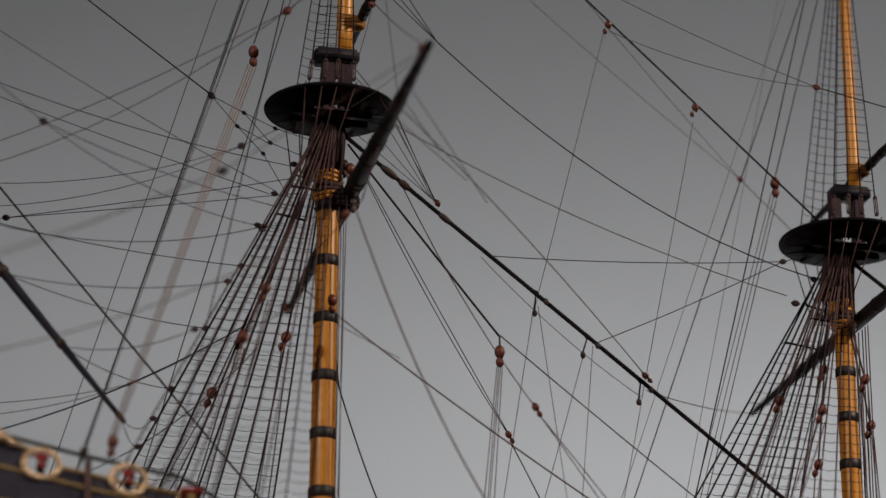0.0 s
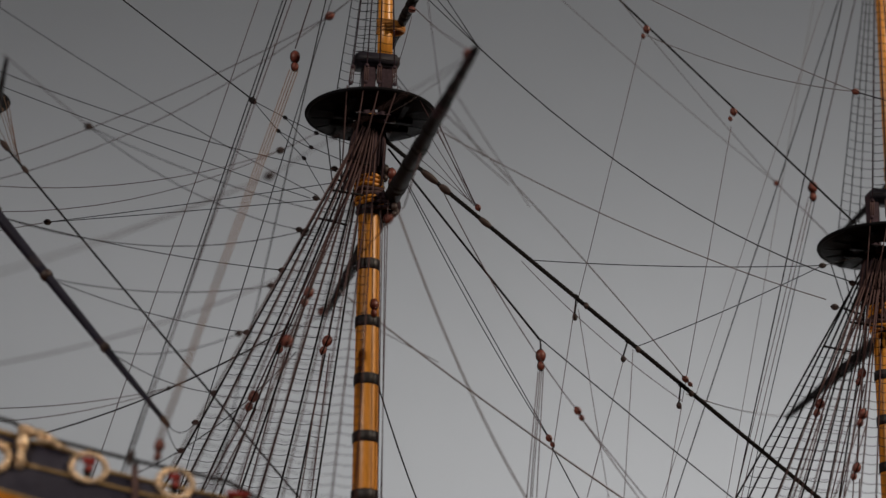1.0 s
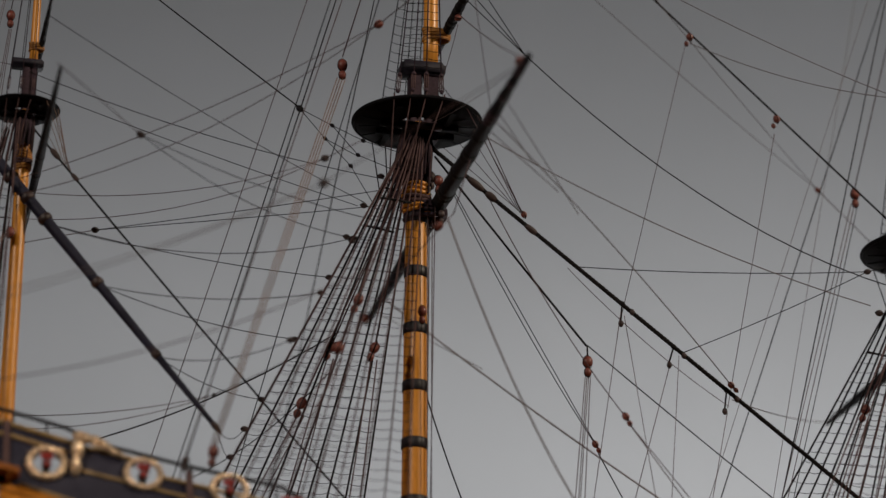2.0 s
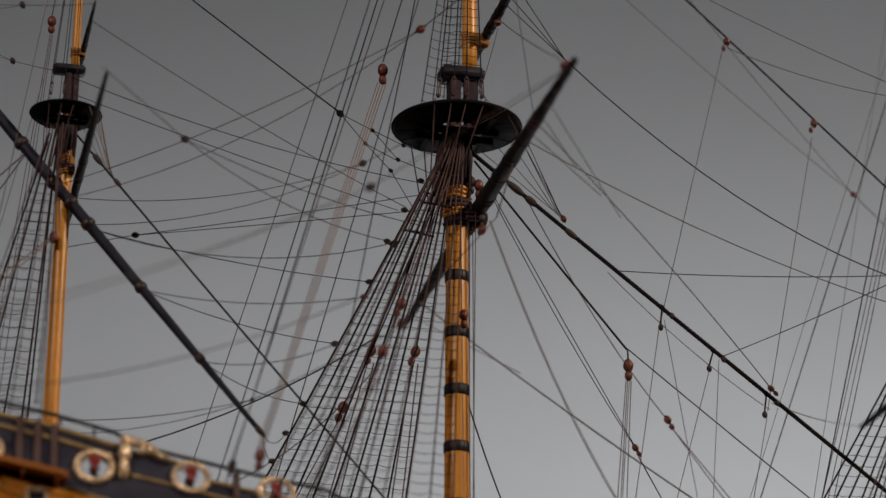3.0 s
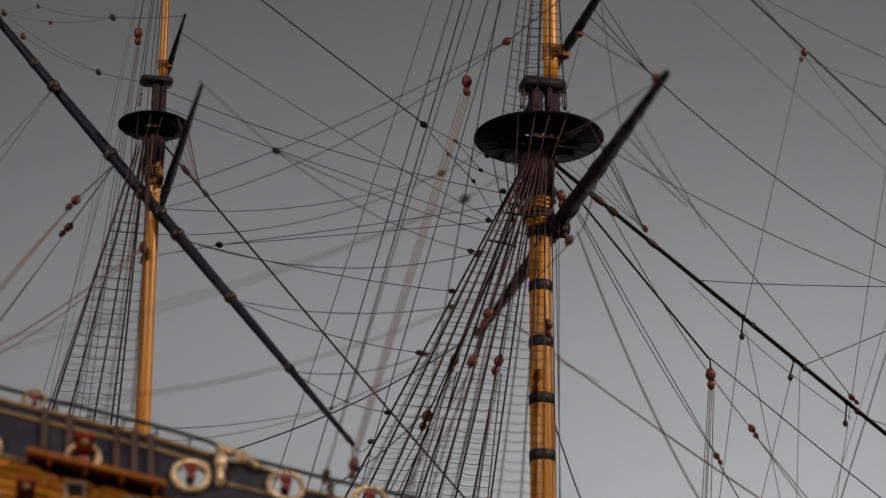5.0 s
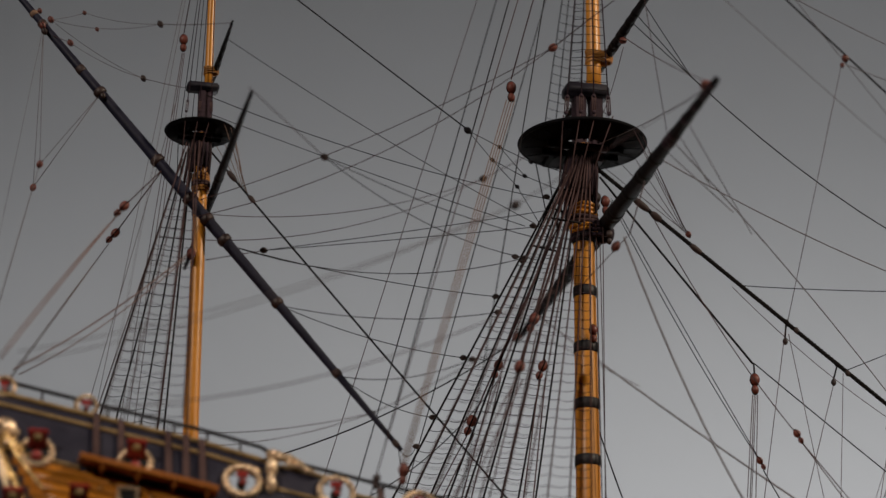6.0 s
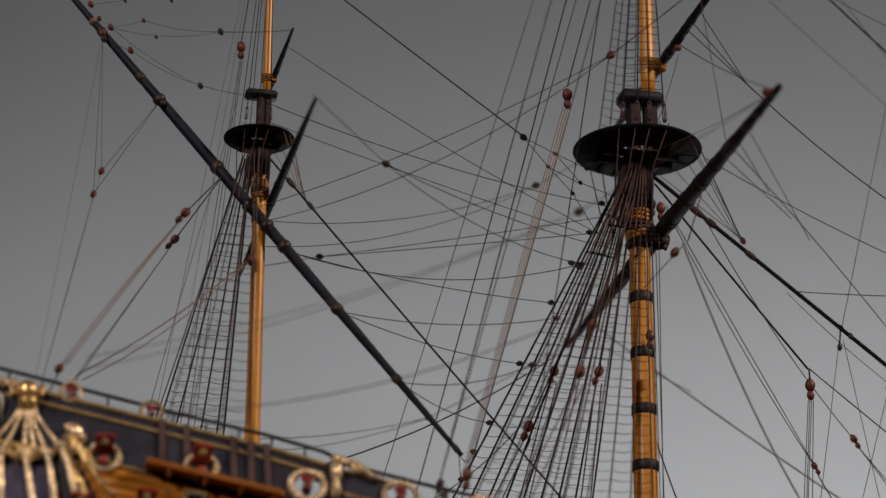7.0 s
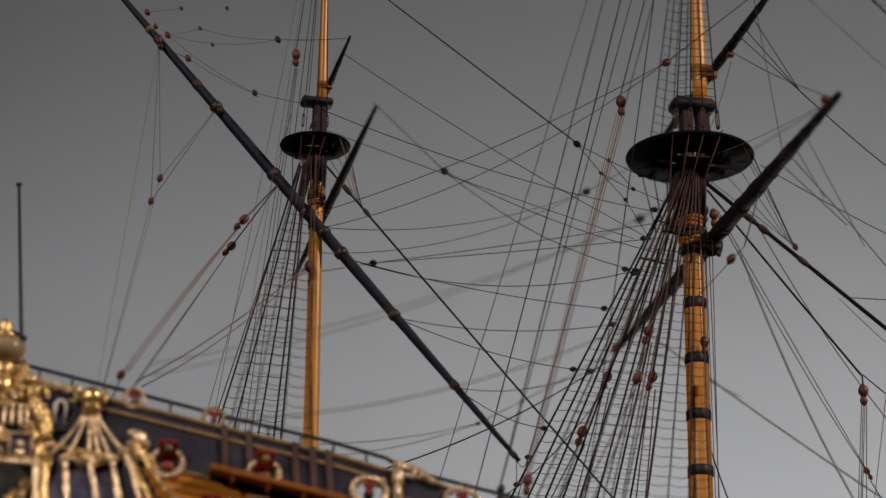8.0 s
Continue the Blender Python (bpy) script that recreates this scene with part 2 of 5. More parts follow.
MAIN = build_mast("main_mast", "varnished yellow main mast with black hoops and a round top", 0.0, 1.78, (0.0106, 0.0080), 2.238, 0.0, 0.0510, 2.286,
                  (-0.0145, 0.0215), 0.0108, 0.0062, 2.56, [(z, 0.0088) for z in (1.925, 1.971, 2.017, 2.064, 2.111)] + [(2.158, 0.011)])
MIZZEN = build_mast("mizzen_mast", "slender varnished yellow mizzen mast with a small round top", -0.3095, 1.86, (0.0064, 0.0050), 2.217, -0.3115, 0.0272, 2.257,
                    (-0.3235, -0.2985), -0.3065, 0.0034, 2.46, [(2.150, 0.005)])
FORE = build_mast("fore_mast", "varnished yellow fore mast with black hoops and a round top", 0.4255, 1.78, (0.0088, 0.0070), 2.166, 0.4305, 0.0520, 2.211,
                  (0.4200, 0.4530), 0.4420, 0.0056, 2.50, [(z, 0.0080) for z in (1.938, 1.978, 2.017, 2.055)] + [(2.095, 0.009)])


# ---- yards ----
def build_yard(name, label, centre, half, r, straps=(), slope=(0.0, 0.0)):
    """A tapered square-rigged yard lying athwartships, with battens, slings and lashings."""
    yard = thing(name, label, "yard", "yards", at=centre)
    cx, cy, cz = centre
    bm = bmesh.new()
    pts, radii = [], []
    for i in range(25):
        u = -1 + 2 * i / 24
        pts.append((cx + u * slope[0], cy + u * half, cz + u * slope[1]))
        radii.append(r * (1 - 0.62 * abs(u) ** 1.6))
    part("spar", tube(bm, pts, radii, 16), SPAR, yard)
    for u in straps:
        rr = r * (1 - 0.62 * abs(u) ** 1.6)
        lash = bmesh.new()
        tube(lash, [(cx + u * slope[0], cy + u * half + d, cz + u * slope[1]) for d in (-0.003, -0.002, 0.002, 0.003)], [rr * 1.01, rr * 1.10, rr * 1.10, rr * 1.01], 16)
        part("lashing", lash, HEAD if abs(u) > 0.6 else TARRED, yard, "tarred rope lashing")
    return yard


def parrel(yard, mx, cx, z, r, mat=None, label="golden-brown rope parrel round the mast"):
    """Rope parrel that holds a yard to its mast: turns laid round both."""
    for k in range(5):
        zz = z + (k - 2) * r * 0.42
        a = (mx + cx) / 2
        ring = [(a + ((cx - mx) / 2 + r * (1.25 + 0.08 * math.sin(3 * t + k))) * math.cos(t), r * 1.35 * math.sin(t), zz + r * 0.25 * math.cos(t + k)) for t in (2 * math.pi * i / 20 for i in range(21))]
        part("parrel", tube(bmesh.new(), ring, r * 0.24, 6, cap=False), mat or PARREL, yard, label)


MAIN_YARD = build_yard("main_yard", "long black-painted main yard slung below the top", (0.0170, 0.0, 2.1690), 0.301, 0.0066, (-0.965, -0.93, -0.905, -0.84, -0.76, -0.66, -0.635, -0.61, -0.50, -0.40, -0.37, -0.26, -0.12, -0.09, 0.09, 0.12, 0.26, 0.4, 0.62, 0.76, 0.93), (0.0050, 0.0080))
TOPSAIL = build_yard("main_topsail_yard", "black-painted topsail yard on the main topmast", (0.0235, 0, 2.3226), 0.19, 0.0040, (-0.42, -0.33, -0.25, -0.2, -0.12, -0.08, 0.08, 0.2, 0.33, 0.6, -0.6))
build_yard("crossjack_yard", "thin black-painted crossjack yard on the mizzen mast", (-0.2975, 0.002, 2.174), 0.181, 0.0034, (-0.94, -0.1, 0.1, 0.94))
MIZZEN_TOPSAIL = build_yard("mizzen_topsail_yard", "small black topsail yard on the mizzen topmast", (-0.3010, 0, 2.274), 0.089, 0.0023, (-0.9, -0.45, -0.12, 0.12, 0.45, 0.9))
build_yard("fore_yard", "long black-painted fore yard slung below the fore top", (0.4430, 0, 2.104), 0.268, 0.0060, (-0.93, -0.5, -0.12, 0.12, 0.5, 0.93))
FORE_TOPSAIL = build_yard("fore_topsail_yard", "black-painted topsail yard on the fore topmast", (0.4530, 0, 2.236), 0.17, 0.0038, (-0.2, -0.08, 0.08, 0.2))

parrel(MAIN_YARD, 0.0, 0.0140, 2.1640, 0.0074, HEAD, "dark rope truss round the mast")
parrel(TOPSAIL, 0.0108, 0.0200, 2.3190, 0.0049)
parrel(MIZZEN_TOPSAIL, -0.3065, -0.3030, 2.2725, 0.0030)
parrel(FORE_TOPSAIL, 0.4420, 0.4490, 2.2335, 0.0044)

LATEEN_LOW, LATEEN_PEAK = Vector((-0.1535, -0.0275, 1.961)), Vector((-0.500, 0.021, 2.379))


def build_lateen():
    yard = thing("lateen_yard", "long black lateen yard slanting across the mizzen mast", "yard", "yards", at=(-0.31, -0.01, 2.14))
    pts = [LATEEN_LOW.lerp(LATEEN_PEAK, i / 20) for i in range(21)]
    radii = [0.0046 * (1 - 0.64 * abs(-1 + 2 * i / 20 + 0.02) ** 1.5) for i in range(21)]
    part("spar", tube(bmesh.new(), pts, radii, 16), LATEEN, yard)
    way = (LATEEN_PEAK - LATEEN_LOW).normalized()
    for u, swell in ((0.012, 1.28), (0.142, 1.28), (0.275, 1.28), (0.395, 1.28), (0.435, 1.28), (0.475, 1.28), (0.55, 1.28), (0.685, 1.32), (0.73, 1.12), (0.822, 1.28)):
        p, rr = LATEEN_LOW.lerp(LATEEN_PEAK, u), 0.0046 * (1 - 0.64 * abs(-1 + 2 * u + 0.02) ** 1.5)
        part("lashing", tube(bmesh.new(), [p - way * 0.003, p - way * 0.002, p + way * 0.002, p + way * 0.003], [rr * 1.02, rr * swell, rr * swell, rr * 1.02], 14), DARK, yard, "brown rope lashing")
    p = LATEEN_LOW.lerp(LATEEN_PEAK, 0.843)
    part("seizing", tube(bmesh.new(), [p - way * 0.002, p - way * 0.001, p + way * 0.001, p + way * 0.002], [0.0030, 0.0035, 0.0035, 0.0030], 14), PALE, yard, "pale rope seizing")


build_lateen()


# ---- shrouds and ratlines ----
def build_gang(label, head, foot_a, foot_b, spots, z_low, z_high, step, r, mat, spread=0.012):
    """Shrouds fanning from head down to feet at spots along a row, with sagging ratlines between z_low and z_high."""
    gang = thing("shroud_gang", label, "shrouds", "shrouds", at=head)
    lines = []
    for i, f in enumerate(spots):
        foot = Vector(foot_a).lerp(Vector(foot_b), f)
        top = Vector(head) + Vector((spread * (0.5 - f), 0, 0.002 * math.sin(i * 2.1)))
        lines.append((top, foot))
        part("shroud", tube(bmesh.new(), [top, foot], r, 6), mat, gang)
    z = z_low
    while z < z_high:
        pts = []
        for i, (top, foot) in enumerate(lines):
            p = foot.lerp(top, (z - foot.z) / (top.z - foot.z)) + Vector((0, 0, random.uniform(-0.0006, 0.0006)))
            if pts:
                for u in (0.25, 0.5, 0.75):
                    q = pts_last.lerp(p, u)
                    pts.append(q - Vector((0, 0, (p - pts_last).length * 0.22 * u * (1 - u) * 4 * 0.5)))
            pts.append(p)
            pts_last = p
        part("ratline", tube(bmesh.new(), pts, 0.00027, 4), TARRED if mat is TARRED else HEAD, gang)
        z += step * random.uniform(0.94, 1.06)
    return gang


NINE = [i / 8 for i in range(9)]
# starboard gangs in brown rope, port gangs in near-black rope
for s in (-1, 1):
    build_gang("brown main shrouds with thin ratlines" if s < 0 else "tarred main shrouds with ratlines", (-0.004, s * 0.014, 2.222), (-0.0295, s * 0.108, 1.86), (-0.183, s * 0.108, 1.86), NINE, 1.88, 2.188, 0.0082, 0.00065 if s < 0 else 0.00084, HEMP if s < 0 else TARRED)
    build_gang("thin brown mizzen shrouds with ratlines" if s < 0 else "thin tarred mizzen shrouds with ratlines", (-0.3193, s * 0.008, 2.206), (-0.3237, s * 0.090, 1.928), (-0.3886, s * 0.090, 1.935), (0.0, 0.353, 0.744, 1.0), 1.95, 2.16, 0.0086, 0.00048 if s < 0 else 0.00072, HEMP if s < 0 else TARRED, 0.0065)
    build_gang("brown fore shrouds with thin ratlines" if s < 0 else "tarred fore shrouds with ratlines", (0.4215, s * 0.014, 2.150), (0.395, s * 0.108, 1.84), (0.255, s * 0.108, 1.84), NINE, 1.86, 2.09, 0.0082, 0.00065 if s < 0 else 0.00080, HEMP if s < 0 else TARRED)


# ---- blocks ----
def block(at, size, way=(0, 0, 1), fiddle=False, label="small red-brown wooden pulley block", mat=None):
    """An egg-shaped wooden pulley block with a rope strop; a fiddle block has a second, smaller shell below."""
    at, way = Vector(at), Vector(way).normalized()
    turn = way.to_track_quat("Z", "Y").to_matrix().to_4x4()
    ob = thing("pulley_block", label, "pulley block", "pulley blocks", at=at)
    for off, s in ((0.0, 1.0), (-0.86, 0.74)) if fiddle else ((0.0, 1.0),):
        bm = bmesh.new()
        bmesh.ops.create_uvsphere(bm, u_segments=12, v_segments=8, radius=0.5)
        for v in bm.verts:
            groove = 0.80 if abs(v.co.y) < 0.12 else 1.0
            v.co = Vector((v.co.x * 0.88 * groove, v.co.y * 0.80, v.co.z))
        bmesh.ops.transform(bm, verts=bm.verts, matrix=Matrix.Translation(at) @ turn @ Matrix.Translation((0, 0, off * size)) @ Matrix.Scale(size * s, 4))
        part("shell", bm, mat or WOOD, ob)
        ring = [at + turn.to_3x3() @ Vector((0.36 * size * s * math.cos(a), 0, off * size + 0.53 * size * s * math.sin(a))) for a in (2 * math.pi * i / 14 for i in range(15))]
        part("strop", tube(bmesh.new(), ring, size * 0.06, 5, cap=False), TARRED, ob, "tarred rope strop")
    return ob


def line(a, b, r=0.00042, mat=None, sag=0.0, name="running_rope", label="thin dark running rope", group="running rigging"):
    return rope(name, label, a, b, r, mat or TARRED, sag, group)


# ---- stays ----
def laid_rope(name, label, a, b, r):
    """A heavy rope of three strands twisted round each other."""
    a, b = Vector(a), Vector(b)
    side, up = ring_frame(b - a)
    ob = thing(name, label, "stay", "stays", at=a)
    n = int((b - a).length / 0.0016)
    for k in range(3):
        pts = []
        for i in range(n + 1):
            turn = 2 * math.pi * (k / 3 + i * 0.0016 / 0.0105)
            pts.append(a.lerp(b, i / n) + 0.52 * r * (math.cos(turn) * side + math.sin(turn) * up))
        part("strand", tube(bmesh.new(), pts, r * 0.56, 6), TARRED, ob)
    return ob


laid_rope("main_stay", "thick three-strand tarred main stay running down towards the bow", (0.012, 0, 2.2195), (0.44, 0, 1.8915), 0.0018)
rope("mizzen_stay", "tarred mizzen stay running down to the main mast", (-0.306, 0, 2.207), (-0.03, 0, 1.899), 0.0008, TARRED, 0.001, "stays", "stay")
rope("preventer_stay", "tarred preventer stay below the main stay", (0.0160, 0.0060, 2.2150), (0.1365, -0.005, 2.0605), 0.0009, TARRED, 0.0005, "stays", "stay")
line((0.1365, -0.007, 2.0605), (0.310, -0.012, 1.925), 0.00048, sag=0.001)
rope("main_topmast_stay", "tarred main topmast stay running to the fore top", (0.012, 0, 2.547), (0.412, 0, 2.182), 0.0008, TARRED, 0.0, "stays", "stay")
rope("mizzen_topmast_stay", "thin tarred mizzen topmast stay", (-0.307, 0, 2.394), (-0.0955, 0.004, 2.2455), 0.00055, TARRED, 0.0005, "stays", "stay")
rope("fore_stay", "thick tarred fore stay running down to the bow", (0.438, 0, 2.150), (0.62, 0, 2.02), 0.0017, TARRED, 0.001, "stays", "stay")


def stay_mouse(a, b, centre, half, r, label):
    """A woven mouse: a tapering bulge of seized yarn round a stay, ringed by its turns."""
    way = (Vector(b) - Vector(a)).normalized()
    mid = Vector(a) + way * (Vector(centre) - Vector(a)).dot(way)
    pts, radii = [], []
    for i in range(25):
        u = -1 + i / 12
        pts.append(mid + way * half * u)
        radii.append(0.0012 + (r - 0.0012) * (1 - abs(u) ** 2.2) ** 0.7 * (1 + 0.10 * math.sin(i * 2.6)) if abs(u) < 1 else 0.0010)
    return tagged(part("stay_mouse", tube(bmesh.new(), pts, radii, 12), DARK), label, "stay fitting", "stay fittings")


for at, half, r in (((0.048, 0, 2.191), 0.0085, 0.0030), ((0.061, 0, 2.182), 0.0055, 0.0031), ((0.094, 0, 2.157), 0.0060, 0.0026)):
    stay_mouse((0.012, 0, 2.2195), (0.44, 0, 1.8915), at, half, r, "dark seized mouse swelling on the main stay")
for at, half, r in (((-0.286, 0, 2.183), 0.0050, 0.0023), ((-0.270, 0, 2.165), 0.0036, 0.0019)):
    stay_mouse((-0.306, 0, 2.207), (-0.03, 0, 1.899), at, half, r, "dark seized mouse swelling on the mizzen stay")
# knots and hanging lead blocks on the main stay
for x, z, dx, dy in ((0.168, 2.1005, 0.003, 0.004), (0.210, 2.0675, -0.001, 0.0), (0.253, 2.0345, 0.003, 0.006)):
    block((x, 0, z), 0.0052, (0.78, 0, -0.62), label="rope knot seized on the main stay", mat=TARRED)
    line((x, 0, z), (x + dx - 0.003, dy, z - 0.013), 0.0007)
    block((x + dx - 0.003, dy, z - 0.0155), 0.0052, label="small dark lead block hanging from the main stay", mat=DARK)
    block((x + 0.008, -0.001, z - 0.007), 0.005, label="small brown lead block lashed to the main stay", mat=DARK)
for p in ((0.232, 0, 2.3425), (0.3055, 0.0, 2.2755)):
    block(p, 0.0072, (-0.3, 0, 1), label="small brown block hanging from the topmast stay")
    block((p[0] - 0.003, 0, p[2] - 0.0065), 0.0046, (-0.3, 0, 1), label="small brown block hanging from the topmast stay")
# crowfeet from the tops down to the stays
for k in range(7):
    a = radians(-54 + 18 * k)
    line((0.051 * math.cos(a), 0.051 * math.sin(a), 2.240), (0.090 - 0.0016 * k, 0.002, 2.1665 + 0.0016 * k), 0.00032, HEMP, name="crowfoot_line", label="fine brown crowfoot line under the top", group="crowfeet")
    line((-0.3115 + 0.027 * math.cos(a), 0.027 * math.sin(a), 2.218), (-0.2715 - 0.0012 * k, 0.001, 2.1685 + 0.0014 * k), 0.00026, PALE, name="crowfoot_line", label="fine tan crowfoot line under the top", group="crowfeet")
block((0.0885, 0.002, 2.170), 0.006, (0.3, 0, -0.6), label="small brown crowfoot block")

# tackle hanging under the preventer stay
line((0.1365, -0.007, 2.0605), (0.1367, -0.007, 2.052), 0.0007)
block((0.1367, -0.007, 2.0465), 0.0098, fiddle=True, label="red-brown double pulley block under the preventer stay")
for k, (x, y) in enumerate(((0.121, -0.012), (0.125, -0.008), (0.1275, -0.004), (0.130, -0.010))):
    line((0.1345 + 0.0014 * k, -0.007, 2.034), (x, y, 1.905), 0.00036, HEMP, label="thin brown tackle fall")
# two leading lines and their blocks below the stay
line((0.0304, 0.0249, 2.2032), (0.1584, 0.0480, 1.9965), 0.00036, sag=0.0073)
line((0.0290, 0.0184, 2.2025), (0.1589, 0.0480, 1.9965), 0.00036, sag=0.0015)
block((0.1580, 0.0480, 1.9975), 0.0066, (-0.5, 0, 0.86), fiddle=True, label="small dark double block on a leading line")
line((0.1605, 0.0480, 1.990), (0.197, 0.022, 1.900), 0.0005)
line((0.0600, 0.0080, 2.1862), (0.1522, -0.0520, 1.9895), 0.00045, HEMP, 0.0097)
block((0.1525, -0.0535, 1.9885), 0.0070, (-0.5, 0, 0.86), fiddle=True, label="small dark double block on a leading line")
for d in (0.0, 0.008):
    line((0.1560, -0.0535, 1.9820), (0.2120 + d, -0.062, 1.900), 0.0004, HEMP)
line((0.004, 0.010, 2.100), (0.0230, 0.0600, 2.0300), 0.0006)
line((0.0230, 0.0600, 2.0300), (0.0800, 0.0850, 1.905), 0.0006, sag=0.008)

# main yard gear: bowlines, braces, lifts, slings
for s in (-1, 1):
    if s < 0:
        # bowline of the main yard: three bridle legs that join one falling line
        high, low = Vector((0.0148, -0.1881, 2.1637)), Vector((0.2552, -0.0051, 2.0375))
        for y, u in ((0.226, 0.34), (0.204, 0.16), (0.172, 0.26)):
            line((0.0140, -y, 2.163), high.lerp(low, u), 0.00036, VANG, name="bowline_bridle", label="thin faded bowline bridle on the main yard")
        line(high, low, 0.00044, VANG, -0.0061)
        block(low, 0.0062, (-0.7, 0, 0.7), fiddle=True)
    else:
        line((0.0150, 0.200, 2.164), (0.285, 0.100, 1.937), 0.00075, VANG, 0.005)
        block((0.286, 0.100, 1.936), 0.0062, (-0.7, 0, 0.7), fiddle=True)
        line((0.0140, 0.232, 2.163), Vector((0.0150, 0.200, 2.164)).lerp(Vector((0.285, 0.100, 1.937)), 0.3), 0.00040, VANG)
    line((0.0150, s * 0.275, 2.168), (0.010, s * 0.012, 2.236), 0.00022, VANG, 0.003, "yard_lift", "thin faded yard lift")
    block((0.0140, s * 0.272, 2.1700), 0.0100, (0, -s, 0.5), label="red-brown block at the yardarm")
    # topsail bowline with its bridle
    knot = Vector((0.0691, s * 0.0769, 2.2723))
    for y in (0.066, 0.080, 0.100):
        line((0.0235, s * y, 2.3215), knot, 0.00036, name="bowline_bridle", label="thin dark bowline bridle on the topsail yard")
    if s < 0:
        line(knot, (0.399, s * 0.010, 2.1300), 0.00046, sag=0.0261)
    line((0.0235, s * 0.045, 2.318), (0.0140, s * 0.272, 2.1735), 0.00036, HEMP, 0.003)
    block((0.0235, s * 0.043, 2.3155), 0.0075, (0, s, -0.6), label="small red-brown block under the topsail yard")
    # braces to the mizzen mast
    tip, low = Vector((0.0235, s * 0.185, 2.3226)), Vector((-0.0573, -0.1224, 2.2625) if s < 0 else (-0.0495, 0.1370, 2.2615))
    line(tip, low, 0.0004, HEMP)
    block(low, 0.0078, (0.8, s * 0.5, 0.5), label="red-brown block on a brace pendant", mat=WOOD if s < 0 else DARK)
    for end, sag in (((-0.3125, -0.0038, 2.1586), 0.0092), ((-0.3169, -0.0151, 2.1399), 0.0206)) if s < 0 else (((-0.3096, 0.0178, 2.1574), 0.0152), ((-0.3347, 0.0427, 2.1446), 0.0216)):
        line(low, end, 0.00032, HEMP, sag)
# a slack line from the topsail yard into the top
line((0.0225, -0.0470, 2.3080), (0.0050, -0.0050, 2.2440), 0.0003, HEMP, 0.010)
# main braces led aft
line((0.0210, 0.290, 2.175), (-0.1228, 0.2364, 2.0767), 0.0005, HEMP, 0.001)
line((0.0120, -0.292, 2.161), (-0.118, -0.239, 2.0785), 0.00034, HEMP)
block((-0.118, -0.239, 2.0785), 0.0080, (0.8, 0.3, 0.5), label="dark brown block on a main brace pendant", mat=DARK)
line((-0.118, -0.239, 2.0785), (-0.450, -0.160, 1.962), 0.00032, VANG, 0.012)
line((-0.118, -0.239, 2.0785), (-0.450, -0.155, 1.972), 0.00032, VANG, 0.012)
line((0.0178, -0.1188, 2.1843), (0.3713, -0.0182, 2.1099), 0.00042, VANG, 0.0113)
line((-0.0800, -0.2038, 2.0310), (-0.4100, -0.1850, 1.9245), 0.00045, HEMP, 0.0205)
block((-0.1228, 0.2364, 2.0767), 0.0045, (0.8, 0.3, 0.5), mat=DARK)
line((-0.1228, 0.2364, 2.0767), (-0.3925, 0.1527, 2.0213), 0.00036, HEMP, 0.0135)
line((-0.1228, 0.2364, 2.0767), (-0.3278, 0.1971, 2.0201), 0.00036, HEMP, 0.0111)
line((-0.2731, 0.0588, 1.9629), (-0.0370, 0.1263, 2.1028), 0.00065, sag=0.0117)
line((-0.0250, 0.173, 2.0965), (-0.1744, -0.0039, 1.9294), 0.00045, sag=0.0117)
# a thin sheet beside the main yard
line((-0.0007, -0.1501, 2.3685), (0.0225, -0.157, 2.1750), 0.00030, HEMP)
# yard slings and falls down the fore side of the mast
for k, (x, y, x2, y2) in enumerate(((0.0125, -0.012, 0.0100, -0.010), (0.0115, -0.006, 0.0108, -0.012), (0.0115, 0.004, 0.0112, 0.006), (0.0065, -0.0125, 0.0075, -0.0125))):
    line((x, y, 2.166), (x2, y2, 1.885), 0.00036, HEMP)
block((0.002, -0.0150, 2.0745), 0.0085, label="red-brown block in front of the mast", fiddle=True)
block((0.0175, -0.012, 2.158), 0.0068, label="dark brown truss block under the main yard", mat=DARK, fiddle=True)
block((0.014, 0.009, 2.198), 0.0085, fiddle=True, label="dark brown jeer block under the top", mat=DARK)
block((0.0155, -0.010, 2.187), 0.0090, label="red-brown jeer block under the top", fiddle=True)
# sheet block and rope below the starboard half of the yard
block((-0.0085, -0.1160, 2.1050), 0.0082, (0.4, -0.5, 0.8))
line((0.004, -0.112, 2.118), (-0.030, -0.080, 2.080), 0.00036, HEMP)
line((0.004, -0.112, 2.118), (0.0165, -0.120, 2.166), 0.0005, HEMP)
line((-0.0027, -0.1180, 2.1124), (0.1376, -0.0905, 1.8565), 0.0007, VANG, 0.0265)

# lines between the main stay and the fore mast
fore_pin = Vector((0.353, -0.060, 2.122))
block(fore_pin, 0.0058, (1, 0, 0.1), mat=DARK)
line((0.133, 0, 2.1285), fore_pin, 0.00036, sag=0.003)
line((0.216, 0, 2.0625), fore_pin, 0.00036, sag=0.002)
line(fore_pin, (0.405, -0.02, 2.150), 0.00036)
block((0.3737, -0.030, 2.0995), 0.0066, (1, 0, -0.1), label="small dark block on the fore shrouds", mat=DARK)
block((0.399, -0.008, 2.130), 0.0060, (1, 0, -0.3), label="small dark block on the fore shrouds", mat=DARK)
